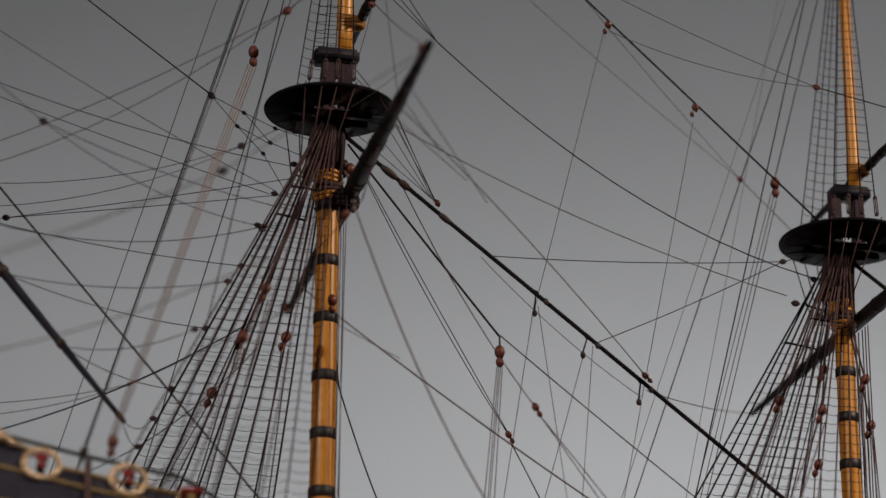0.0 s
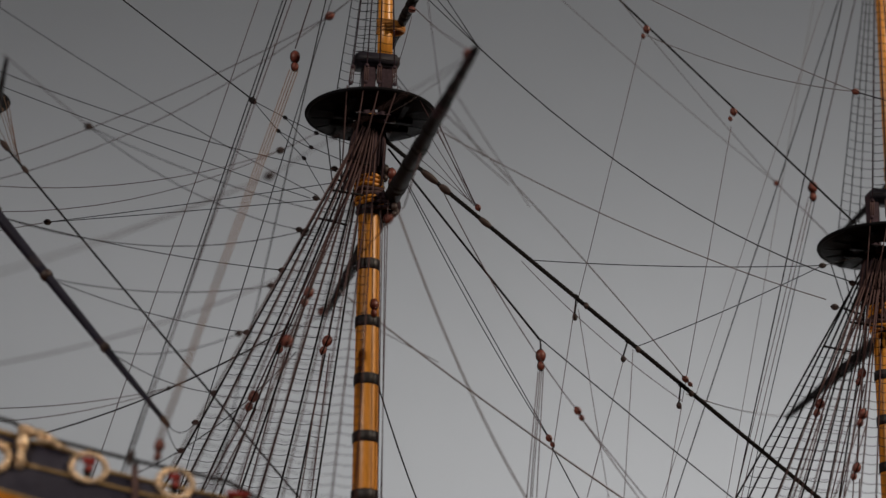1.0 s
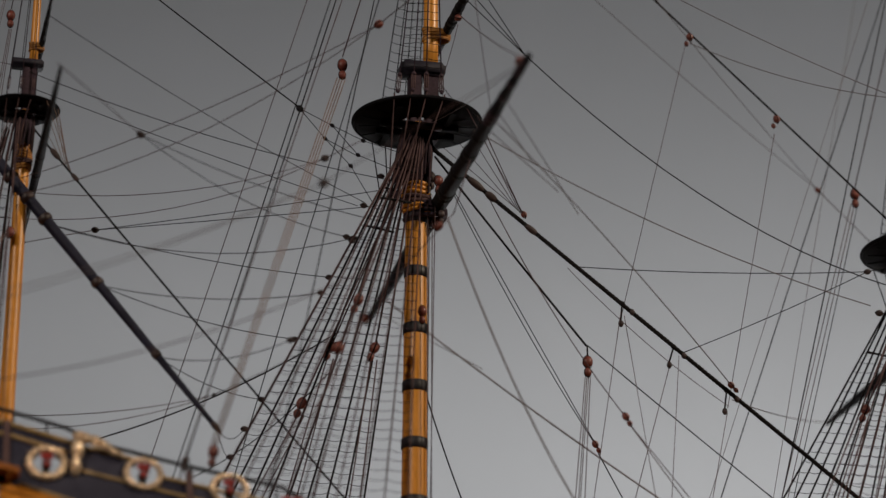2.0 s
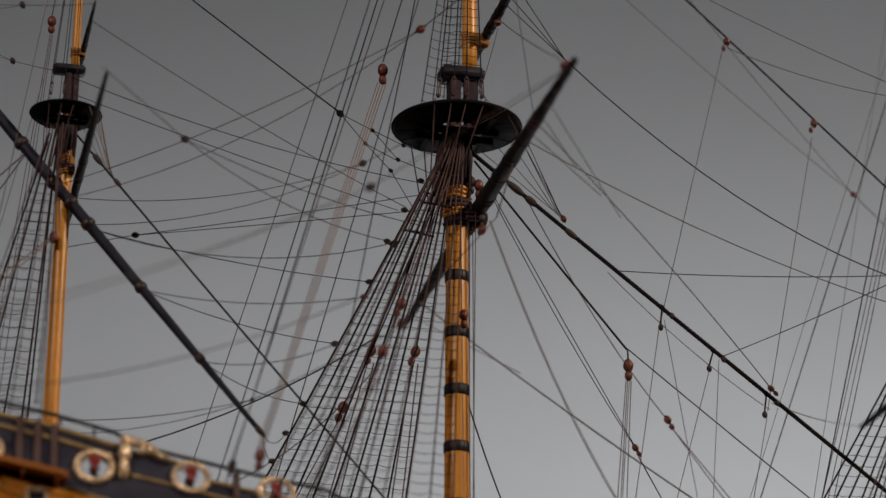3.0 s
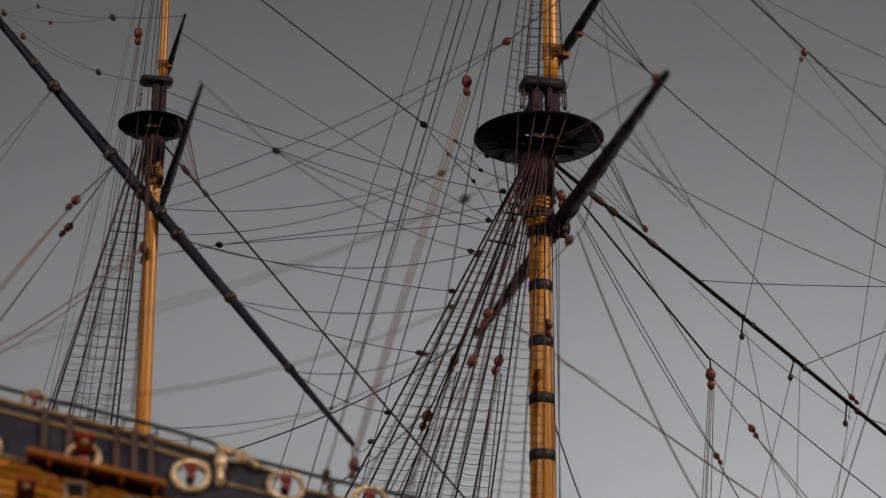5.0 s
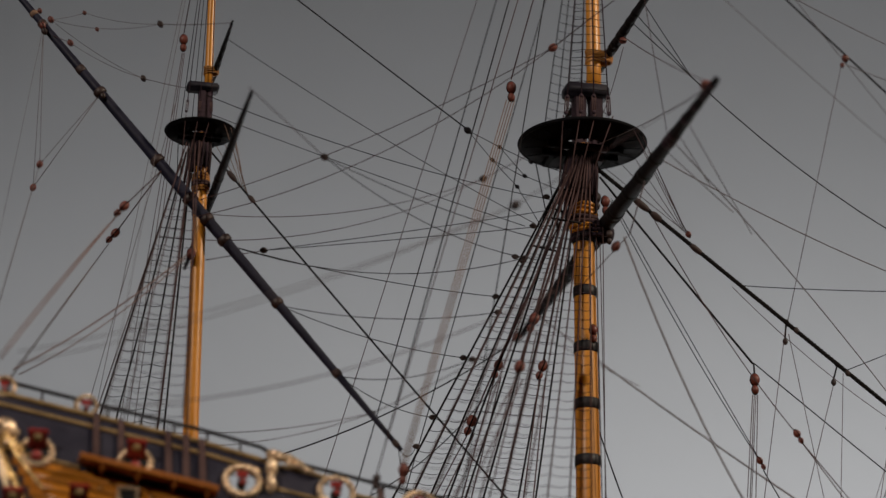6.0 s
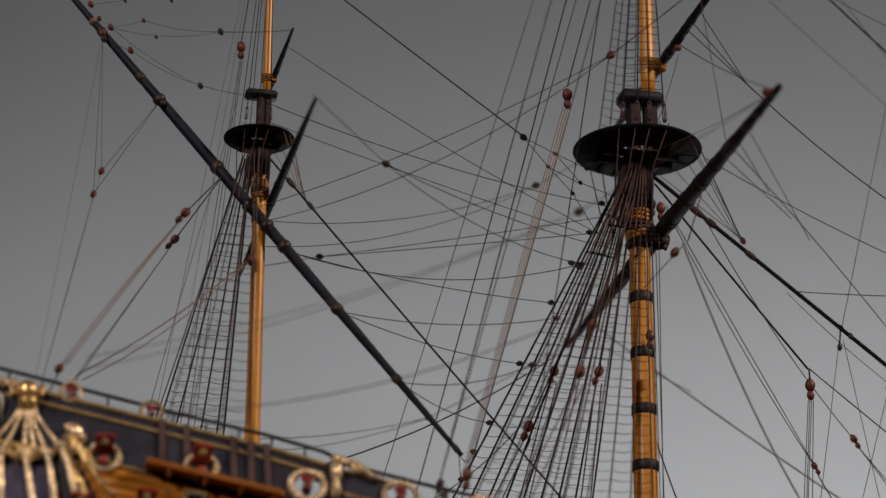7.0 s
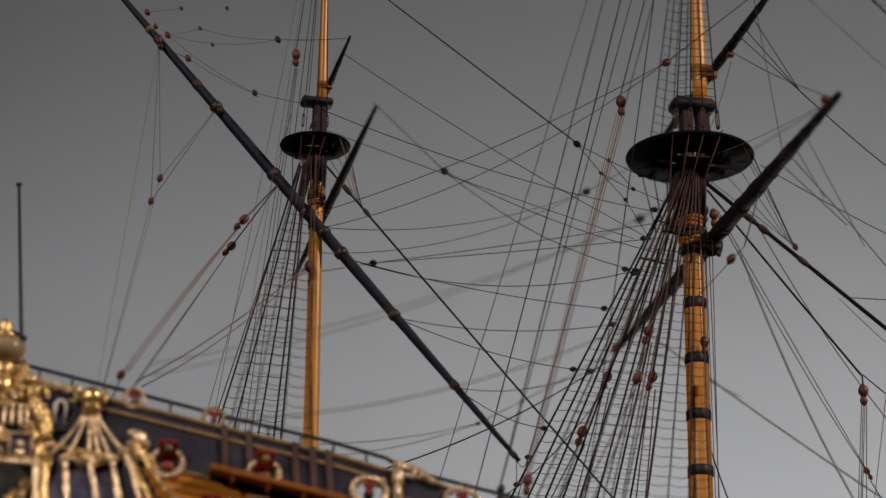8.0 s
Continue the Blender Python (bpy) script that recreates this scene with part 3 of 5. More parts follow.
for a, b in (((0.2290, 0.0, 2.3391), (0.170, 0.0097, 2.0924)), ((0.1669, 0.0, 2.0931), (0.1416, 0.0202, 1.905)), ((0.1697, 0.0, 2.090), (0.1804, -0.047, 1.905)),
             ((0.303, 0.0, 2.262), (0.2555, 0.006, 2.022)), ((0.255, 0.006, 2.018), (0.236, 0.02, 1.905)), ((0.2065, 0.0, 2.0524), (0.1713, 0.0256, 1.905)), ((0.2128, -0.0044, 2.0589), (0.1963, -0.0186, 1.905))):
    line(a, b, 0.00030, HEMP)
line((0.1235, 0.0, 2.1268), (0.2403, -0.040, 2.0076), 0.0003, HEMP, 0.0063)
line((0.2573, 0.0, 2.0271), (0.4400, 0.255, 2.1004), 0.0004, VANG, 0.004)
block((0.374, -0.096, 2.2587), 0.0062, (1, 0, -0.4))
line((0.231, -0.002, 2.336), (0.374, -0.096, 2.2587), 0.00034, VANG, 0.008)
line((0.040, -0.020, 2.455), (0.374, -0.096, 2.2587), 0.00034, VANG, 0.012)
line((0.374, -0.096, 2.2587), (0.445, -0.100, 2.243), 0.00045)
block((0.381, 0.106, 2.2619), 0.0058, (1, 0, -0.9))
line((0.076, -0.092, 2.450), (0.381, 0.106, 2.2619), 0.00030, VANG, 0.006)
line((0.032, 0.009, 2.480), (0.381, 0.106, 2.2619), 0.00030, VANG, 0.006)
line((0.381, 0.106, 2.2619), (0.430, 0.110, 2.218), 0.0004, HEMP)

# crowfoot of the mizzen topmast stay
block((-0.0945, 0.005, 2.2447), 0.0066, (0.8, 0, -0.56), label="small dark block ending the mizzen topmast stay", mat=SPAR)
for a, b in (((-0.0945, 0.005, 2.2447), (-0.0684, 0.0033, 2.232)), ((-0.0945, 0.005, 2.2447), (-0.072, 0.0130, 2.2243)), ((-0.0684, 0.0033, 2.232), (-0.044, -0.002, 2.219)),
             ((-0.0684, 0.0033, 2.232), (-0.0452, 0.0126, 2.2127)), ((-0.072, 0.013, 2.2243), (-0.0460, 0.0129, 2.2120)), ((-0.072, 0.013, 2.2243), (-0.0492, 0.0218, 2.2067)),
             ((-0.044, -0.002, 2.219), (-0.015, -0.016, 2.205)), ((-0.0452, 0.0126, 2.2127), (-0.012, 0.010, 2.200)), ((-0.0492, 0.0218, 2.2067), (-0.022, 0.026, 2.165))):
    line(a, b, 0.00030)
for p in ((-0.0684, 0.0033, 2.232), (-0.072, 0.0130, 2.2243), (-0.044, -0.002, 2.219), (-0.0452, 0.0126, 2.2127), (-0.0492, 0.0218, 2.2067)):
    block(p, 0.0040, (0.8, 0, -0.5), label="tiny dark crowfoot block", mat=SPAR)

# mizzen braces and lateen lines led forward to blocks on the main shrouds
line((-0.3023, -0.0723, 2.2665), (-0.0430, -0.0095, 2.1626), 0.00028, sag=0.0046)
line((-0.303, 0.075, 2.272), (-0.0435, 0.020, 2.172), 0.00030, sag=0.002)
line((-0.3101, -0.0196, 2.2420), (-0.0238, 0.0052, 2.1906), 0.00032, sag=0.0082)
for s, tip in ((-1, (-0.3005, -0.184, 2.175)), (1, (-0.3005, 0.186, 2.179))):
    mid = Vector((-0.2325, -0.1175, 2.1553) if s < 0 else (-0.2419, 0.1097, 2.1674))
    line(tip, mid, 0.00036, HEMP)
    block(mid, 0.0066, (0.7, -s * 0.6, -0.2), label="small dark brace block", mat=DARK)
    for end, sag in (((-0.0266, -0.0250, 2.1410), 0.0070), ((-0.0409, -0.0283, 2.1236), 0.0148)) if s < 0 else (((-0.0250, 0.0253, 2.1892), 0.0010), ((-0.0198, 0.0164, 2.1736), 0.0006)):
        line(mid, end, 0.00032, sag=sag)
for p in ((-0.0440, -0.008, 2.1610), (-0.0235, 0.026, 2.2020), (-0.0525, 0.017, 2.1435), (-0.0525, -0.006, 2.1312)):
    block(p, 0.0056, (1, 0, -0.1), label="small dark lead block lashed to a shroud", mat=DARK)
LEADS = (((-0.0525, -0.012, 2.1312), (-0.0579, 0.0609, 2.125), 0.385), ((-0.0842, -0.0517, 2.0688), (-0.0837, 0.066, 2.072), 0.270),
         ((-0.1119, -0.0828, 2.018), (-0.1078, 0.0701, 2.0212), 0.137), ((-0.1210, 0.070, 1.996), (-0.1324, 0.0631, 1.9703), 0.006))
for near, far, u in LEADS:
    start = LATEEN_LOW.lerp(LATEEN_PEAK, u)
    for end in (near, far):
        line(start, end, 0.00034, sag=(0.018, 0.005)[end is far] if u > 0.3 else (0.008, 0.006)[end is far], name="lateen_line", label="thin dark line from the lateen yard to a shroud block")
        block(end, 0.0058, (0.9, 0, 0.1), label="small dark lead block lashed to a shroud", mat=DARK)

# brown falls and pendants along the mizzen shrouds
line((-0.3150, 0.026, 2.200), (-0.3277, 0.100, 1.950), 0.00080, HEMP, label="thick brown pendant rope")
line((-0.3230, 0.012, 2.200), (-0.3895, 0.105, 1.950), 0.00048, HEMP, label="brown tackle fall along the shrouds")
line((-0.3300, 0.004, 2.250), (-0.3940, 0.100, 1.950), 0.00028, VANG)
line((-0.3150, -0.026, 2.200), (-0.3277, -0.100, 1.950), 0.00060, HEMP, label="thick brown pendant rope")
# vangs, lifts and falls of the lateen yard
HANG = [LATEEN_LOW.lerp(LATEEN_PEAK, u) for u in (0.535, 0.683, 0.82)]
block((-0.371, -0.033, 2.137), 0.0090, (0.6, 0, 0.75), fiddle=True)
block((-0.370, 0.040, 2.1436), 0.0085, (0.6, 0, 0.75), fiddle=True)
line(HANG[0], (-0.371, -0.033, 2.137), 0.0005, HEMP)
line(HANG[0], (-0.370, 0.040, 2.1436), 0.0005, HEMP)
for k in range(3):
    line((-0.373, -0.033, 2.133), (-0.4605 + 0.002 * k, -0.0673, 1.9955), 0.00042, BLEACHED, 0.001 * k - 0.003)
    line((-0.372, 0.040, 2.139), (-0.4520 + 0.0015 * k, 0.020, 2.002), 0.00026, VANG)
block((-0.4618, -0.0673, 1.9925), 0.0080, (0.5, 0, 0.8))
line((-0.4618, -0.0673, 1.990), (-0.468, -0.076, 1.972), 0.0006, HEMP)
line((-0.318, -0.010, 2.112), (-0.4447, -0.010, 2.008), 0.00060, BLEACHED, 0.006)
line((-0.318, -0.010, 2.110), (-0.4400, -0.005, 2.006), 0.00045, BLEACHED, 0.008)
block((-0.316, -0.010, 2.112), 0.0085, label="red-brown block on the mizzen mast")
for p, u in (((-0.4371, 0.0221, 2.1686), 1), ((-0.4359, -0.0266, 2.1677), 1)):
    line(HANG[1], p, 0.00028, VANG)
    line(HANG[2], p, 0.00022, VANG)
    block(p, 0.0064, (0.3, 0, 1))
    line(p, (-0.4720, 0.9 * p[1] - 0.03, 1.990), 0.00022, VANG)
line(HANG[2], (-0.478, -0.060, 1.985), 0.00018, VANG)
PEAK = {"a": (-0.4338, -0.0137, 2.2966), "c": (-0.4071, -0.0015, 2.3115), "d": (-0.3966, -0.0013, 2.2983), "g": (-0.3536, -0.0652, 2.2768), "h": (-0.3515, 0.0672, 2.2919),
        "k": (-0.4185, -0.0273, 2.2716), "e": (-0.4494, 0.0, 2.3217), "f": (-0.4225, 0.0, 2.3283), "i": (-0.3857, 0.0, 2.3326)}
for key, p in PEAK.items():
    block(p, 0.0058 if key in "aghke" else 0.0038, (-0.5, 0, 0.8), mat=DARK if key in "gh" else WOOD)
for a, b, sag in (("a", "g", 0.006), ("c", "g", 0.003), ("a", "c", 0.001), ("e", "f", 0.0), ("a", "h", 0.004), ("k", "h", 0.003)):
    line(PEAK[a], PEAK[b], 0.00020, VANG, sag)
for p, size, mat in (((-0.4388, 0.006, 2.3004), 0.0062, WOOD), ((-0.4372, 0.006, 2.2956), 0.0060, DARK), ((-0.4417, 0.006, 2.3130), 0.0048, WOOD), ((-0.3890, 0.000, 2.2420), 0.0056, DARK)):
    block(p, size, (-0.4, 0, 0.9), label="small brown block lashed to the lateen yard", mat=mat)
line(PEAK["g"], (-0.301, -0.085, 2.2745), 0.00026, HEMP, 0.001)
line(PEAK["h"], (-0.3040, 0.0100, 2.2590), 0.00026, HEMP, 0.001)
line(LATEEN_LOW.lerp(LATEEN_PEAK, 0.80), PEAK["k"], 0.00026, HEMP)
block((-0.3252, 0.0217, 2.3084), 0.0085, fiddle=True, label="red-brown block hanging beside the mizzen topmast")
for k in range(3):
    line((-0.326 + 0.001 * k, 0.021, 2.296), (-0.360 + 0.006 * k, 0.070, 1.965), 0.0003, HEMP)
line((-0.3252, 0.0217, 2.314), (-0.311, 0.004, 2.44), 0.0004, HEMP)

# burton tackle abaft the main mast, its long pale falls running to the rail
line((-0.0683, -0.0353, 2.2745), (0.004, -0.010, 2.540), 0.0005, HEMP)
block((-0.0683, -0.0353, 2.2672), 0.0098, fiddle=True, label="bright red-brown double block of a burton tackle")
for k in range(4):
    line((-0.0722 + 0.0022 * k, -0.0353, 2.256), (-0.1728 + 0.0014 * k, -0.117, 1.922), 0.00036, PALE, label="thin pale tan tackle fall")
block((-0.1705, -0.1180, 1.9180), 0.0095, (0.12, 0.1, 0.99), fiddle=True, label="long brown tackle block hooked at the rail")
block((-0.1898, -0.1160, 1.9107), 0.0070, (0.2, 0.2, 0.9), fiddle=True, label="dark brown tackle block hooked at the rail", mat=DARK)
line((-0.1898, -0.1160, 1.914), (-0.060, -0.050, 2.36), 0.0004, HEMP)


# ---- backstays ----
BACKSTAYS = (((-0.0165, 0.012, 2.53), (-0.1966, -0.112, 1.885), 0.00052, TARRED), ((-0.0174, 0.090, 2.53), (-0.1968, -0.005, 1.885), 0.00046, TARRED), ((-0.0031, 0.006, 2.53), (-0.1325, -0.125, 1.880), 0.00048, TARRED),
             ((0.0159, 0.014, 2.53), (-0.1438, 0.120, 1.880), 0.00042, TARRED), ((-0.0383, 0.009, 2.53), (-0.2135, 0.104, 1.890), 0.00034, HEMP),
             ((0.4220, -0.027, 2.48), (0.2909, 0.056, 1.865), 0.00052, TARRED), ((0.4355, 0.0, 2.48), (0.2465, 0.125, 1.865), 0.00048, TARRED), ((0.4178, -0.020, 2.48), (0.2297, 0.077, 1.875), 0.00026, VANG),
             ((0.4300, 0.100, 2.48), (0.2755, 0.008, 1.875), 0.00026, VANG), ((-0.3137, -0.005, 2.44), (-0.3949, -0.092, 1.858), 0.00022, VANG), ((-0.3137, 0.017, 2.44), (-0.3960, 0.105, 1.858), 0.00022, VANG))
for a, b, r, mat in BACKSTAYS:
    line(a, b, r, mat, name="backstay", label="thin topmast backstay led down to the rail", group="backstays")
line((0.3867, 0.0374, 2.236), (0.442, 0.008, 2.470), 0.0005, HEMP)
block((0.3867, 0.0374, 2.231), 0.0098, fiddle=True, label="red-brown double block of the fore burton tackle")
for k in range(3):
    line((0.3828 + 0.003 * k, 0.0374, 2.222), (0.2818 + 0.0055 * k, 0.030, 1.869), 0.00034, HEMP if k < 2 else TARRED, label="thin brown tackle fall")


# ---- topmast shrouds with deadeyes ----
def topmast_rig(mx, z, r, angles, head, step, thick, eye):
    """Topmast shrouds from deadeyes on the rim up to the topmast head, ratlines, and futtock shrouds below the rim."""
    for s in (-1, 1):
        gang = thing("topmast_shroud_gang", "thin tarred topmast shrouds with ratlines and deadeyes", "shrouds", "shrouds", at=(mx, 0, z))
        lines, rim = [], 1.0 + 0.345 * (eye - 0.62)
        for a in angles:
            base = Vector((mx + r * math.cos(radians(a)), s * r * math.sin(radians(a)), z + 0.003))
            top = Vector(head) + Vector((0.10 * (base.x - mx), s * 0.004, 0))
            way = (top - base).normalized()
            for h in (0.005, 0.0205):
                c = base + way * h * eye
                disc = bmesh.new()
                tube(disc, [c - Vector((0, 0.0008 * eye, 0)), c + Vector((0, 0.0008 * eye, 0))], 0.0016 * eye, 10)
                part("deadeye", disc, HEAD, gang, "small dark wooden deadeye")
            for d in (-0.0014, 0.0, 0.0014):
                part("lanyard", tube(bmesh.new(), [base + way * 0.005 * eye + Vector((d * eye, 0, 0)), base + way * 0.0205 * eye + Vector((d * eye, 0, 0))], 0.0005 * eye, 4), HEMP, gang)
            start = base + way * 0.0215 * eye
            # starboard side in paler rope than the port side
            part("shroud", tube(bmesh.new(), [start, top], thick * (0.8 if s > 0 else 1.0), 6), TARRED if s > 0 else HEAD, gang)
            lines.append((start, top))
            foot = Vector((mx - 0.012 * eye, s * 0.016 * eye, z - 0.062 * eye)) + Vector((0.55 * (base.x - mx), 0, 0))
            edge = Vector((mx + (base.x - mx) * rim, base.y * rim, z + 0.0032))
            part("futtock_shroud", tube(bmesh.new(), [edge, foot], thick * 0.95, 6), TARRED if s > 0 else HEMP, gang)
        h = z + 0.03 * eye
        while step and h < head[2] - 0.06:
            pts = [a.lerp(b, (h - a.z) / (b.z - a.z)) for a, b in lines]
            full = [pts[0]]
            for p, q in zip(pts, pts[1:]):
                full += [p.lerp(q, 0.5) - Vector((0, 0, 0.0006)), q]
            part("ratline", tube(bmesh.new(), full, thick * 0.5, 4), TARRED, gang)
            h += step * random.uniform(0.93, 1.07)


topmast_rig(0.0, 2.240, 0.0468, (122, 107, 94, 78), (0.0108, 0, 2.530), 0.0076, 0.00055, 1.0)
topmast_rig(0.4305, 2.168, 0.0478, (122, 107, 94, 78), (0.4420, 0, 2.470), 0.0076, 0.00055, 1.0)
topmast_rig(-0.3115, 2.219, 0.0272, (122, 100, 80), (-0.3065, 0, 2.440), 0, 0.00036, 0.62)


# ---- the doubling below each top: shroud heads, woolding, trusses ----
def dress_mast(mast, mx, r, z, k):
    """Shroud collars hanging below the top and rope wooldings round the mast above the yard."""
    for i in range(22):
        a = 2 * math.pi * i / 22 + random.uniform(-0.1, 0.1)
        c, s_ = math.cos(a), math.sin(a)
        top, low = random.uniform(-0.004, 0.0), random.uniform(0.040, 0.052)
        strand = tube(bmesh.new(), [(mx + (r + 0.0008) * c, (r + 0.0008) * s_, z + top * k), (mx + (r + 0.0030 * k) * c, (r + 0.0034 * k) * s_, z - 0.016 * k), (mx + (r + 0.0016 * k) * c - 0.004 * k * (1 - c) * 0.5, (r + 0.0040 * k) * s_, z - low * k)], 0.0012 * k, 6)
        part("shroud_head", strand, (HEAD, HEAD, TARRED)[i % 3], mast, "seized brown rope shroud head")
    for i in range(20):
        a = 2 * math.pi * (i + 0.5) / 20 + random.uniform(-0.15, 0.15)
        c, s_ = math.cos(a), math.sin(a)
        low = random.uniform(0.050, 0.072)
        strand = tube(bmesh.new(), [(mx + (r + 0.002 * k) * c, (r + 0.002 * k) * s_, z + 0.002 * k), (mx + (r + 0.0055 * k) * c - 0.002 * k, (r + 0.0055 * k) * s_, z - 0.022 * k), (mx + (r + 0.0070 * k) * c - 0.006 * k, (r + 0.0105 * k) * s_, z - low * k)], 0.0008 * k, 5)
        part("pendant", strand, (HEAD, HEAD, HEMP, HEAD)[i % 4], mast, "brown rope pendant under the top")
    for j in range(7):
        zz = z - (0.052 + 0.0036 * j) * k
        rr = r + (0.0008 + 0.0012 * math.sin(math.pi * (j + 0.5) / 7)) * k
        coil = [(mx + rr * math.cos(2 * math.pi * i / 24), rr * math.sin(2 * math.pi * i / 24), zz + 0.0006 * k * math.sin(2 * math.pi * i / 8 + j)) for i in range(25)]
        part("woolding", tube(bmesh.new(), coil, 0.0018 * k, 6, cap=False), (MAST if k > 0.7 else PARREL) if j not in (3, 4) else HEMP, mast, "golden-brown rope woolding round the mast")


dress_mast(MAIN, 0.0, 0.0086, 2.236, 1.0)
dress_mast(FORE, 0.4255, 0.0076, 2.163, 0.95)
dress_mast(MIZZEN, -0.3095, 0.0052, 2.214, 0.62)
for z, y in ((2.160, 0.030), (2.190, 0.020)):
    for s in (-1, 1):
        line((-0.036 if z < 2.17 else -0.022, s * y, z), (-0.011 if z < 2.17 else -0.004, s * (y + 0.002), z - 0.003), 0.0009, name="futtock_stave", label="black futtock stave across the shrouds", group="shrouds")
        line((0.386 if z < 2.17 else 0.402, s * y, z - 0.072), (0.414 if z < 2.17 else 0.420, s * (y + 0.002), z - 0.075), 0.0009, name="futtock_stave", label="black futtock stave across the shrouds", group="shrouds")

# falls with blocks in front of and behind the main shrouds
FALLS = (((-0.0560, -0.0537, 2.0651), 0.0100), ((-0.0780, -0.0930, 2.0115), 0.0104), ((-0.0225, 0.0470, 2.0635), 0.0100), ((-0.0765, 0.0670, 2.0195), 0.0105), ((-0.0530, 0.0720, 2.0700), 0.0098))
for (x, y, z), s in FALLS:
    block((x, y, z), s, (0.35, -0.5 * y, 0.9), fiddle=s != 0.0104, label="round red-brown block among the main shrouds")
    line((x, y, z), (-0.004, 0.16 * y, 2.205), 0.00065, HEMP, label="thick brown pendant rope")
    for d in (-0.003, 0.002):
        line((x + d, y, z - s), (x * 1.75 + d * 2.0, y * 1.35, 1.885), 0.00055, HEMP, label="brown tackle fall along the shrouds")
for x, y, z in ((0.3515, -0.0436, 2.0125), (0.4221, 0.060, 1.9955), (0.4145, 0.020, 2.0633), (0.3678, -0.090, 1.9913), (0.4235, -0.050, 1.9955), (0.4209, -0.050, 2.0332)):
    block((x, y, z), 0.0092, (0.35, -0.5 * y, 0.9), fiddle=True, label="round red-brown block among the fore shrouds")
    line((x, y, z), (0.420, 0.16 * y, 2.135), 0.0008, HEMP, label="thick brown pendant rope")
    for d in (-0.003, 0.002):
        line((x + d, y, z - 0.009), (x - (0.05 if x < 0.42 else 0.004) + d * 2.0, y * 1.3, 1.870), 0.00055, HEMP, label="brown tackle fall along the shrouds")
for d in (0.004, 0.010, 0.016):
    for s in (-1, 1):
        line((0.4400, s * d, 2.092), (0.4380, s * (d + 0.002), 1.87), 0.0005, HEMP if d > 0.005 else TARRED)


# ---- hull: planking, mouldings, ports, carving ----
def outward(x, z):
    """A point on the starboard side and the way that the planking faces there."""
    p = Vector((x, -side_y(x, z), z))
    along = Vector((x + 0.004, -side_y(x + 0.004, z), z)) - p
    down = Vector((x, -side_y(x, z - 0.004), z - 0.004)) - p
    n = along.cross(down)
    return p, (n if n.y < 0 else -n).normalized()


def side_line(x0, x1, drop, lift, n=40):
    """Points along the starboard side, drop below the rail, lift off the planking."""
    out = []
    for i in range(n + 1):
        x = x0 + (x1 - x0) * i / n
        p, way = outward(x, station(x)[0] - drop)
        out.append(p + way * lift)
    return out


def plank(x0, x1, drop0, drop1, proud, n=30):
    """A plank that follows the starboard side between two drops below the rail."""
    bm = bmesh.new()
    rows = []
    for i in range(n + 1):
        x = x0 + (x1 - x0) * i / n
        ring = []
        for d, lift in ((drop0, -0.001), (drop0 + 0.0002, proud), (drop1 - 0.0002, proud), (drop1, -0.001)):
            p, way = outward(x, station(x)[0] - d)
            ring.append(bm.verts.new(p + way * lift))
        rows.append(ring)
    for a, b in zip(rows, rows[1:]):
        for k in range(4):
            bm.faces.new((a[k], a[(k + 1) % 4], b[(k + 1) % 4], b[k]))
    bm.faces.new(rows[0][::-1])
    bm.faces.new(rows[-1])
    bmesh.ops.recalc_face_normals(bm, faces=bm.faces)
    return bm


WREATHS = ((-0.430, 0.0515, 0.0125, "lid"), (-0.3612, 0.041, 0.0125, "lid"), (-0.2860, 0.0330, 0.0141, "open"), (-0.2188, 0.0205, 0.0141, "open"),
           (-0.1582, 0.0165, 0.0141, "open"), (-0.1175, 0.0335, 0.0141, "lid"), (-0.4540, 0.0040, 0.0082, "rail"), (-0.3960, 0.0025, 0.0084, "rail"))
HOLES = [(x, station(x)[0] - d, r) for x, d, r, kind in WREATHS if kind == "open"]


def blob(bm, at, size, turn=None, seed=0.0, rough=0.22):
    made = bmesh.ops.create_icosphere(bm, subdivisions=3, radius=0.5)
    m = Matrix.Translation(at) @ (turn or Matrix()) @ Matrix.Diagonal((*size, 1))
    for v in made["verts"]:
        v.co *= 1 + rough * noise.noise(v.co * 5 + Vector((seed, seed * 2, 0)))
        v.co = m @ v.co


def raise_lid(parent, p, way, r):
    """A moulded red port lid hinged above its port and swung up, with a gilt boss on the inner face."""
    lid = bmesh.new()
    box((r * 1.02, r * 0.16, r * 1.08), (0, 0, 0), r * 0.05, lid)
    box((r * 1.16, r * 0.32, r * 0.24), (0, -r * 0.02, r * 0.47), r * 0.06, lid)
    for dx in (-0.36, 0.36):
        box((r * 0.20, r * 0.26, r * 0.86), (dx * r, -r * 0.03, -r * 0.02), r * 0.05, lid)
    hinge = Matrix.Translation(p + Vector((0, 0, r * 0.58)) + way * r * 0.46) @ Matrix.Rotation(radians(42), 4, "X")
    bmesh.ops.transform(lid, verts=lid.verts, matrix=hinge)
    part("port_lid", lid, RED, parent, "raised red port lid", smooth=False)
    boss = bmesh.new()
    blob(boss, (0, -r * 0.14, r * 0.16), (r * 0.50, r * 0.30, r * 0.46), seed=p.x, rough=0.2)
    bmesh.ops.transform(boss, verts=boss.verts, matrix=hinge)
    part("lid_boss", boss, MOULD, parent, "small gilt boss")


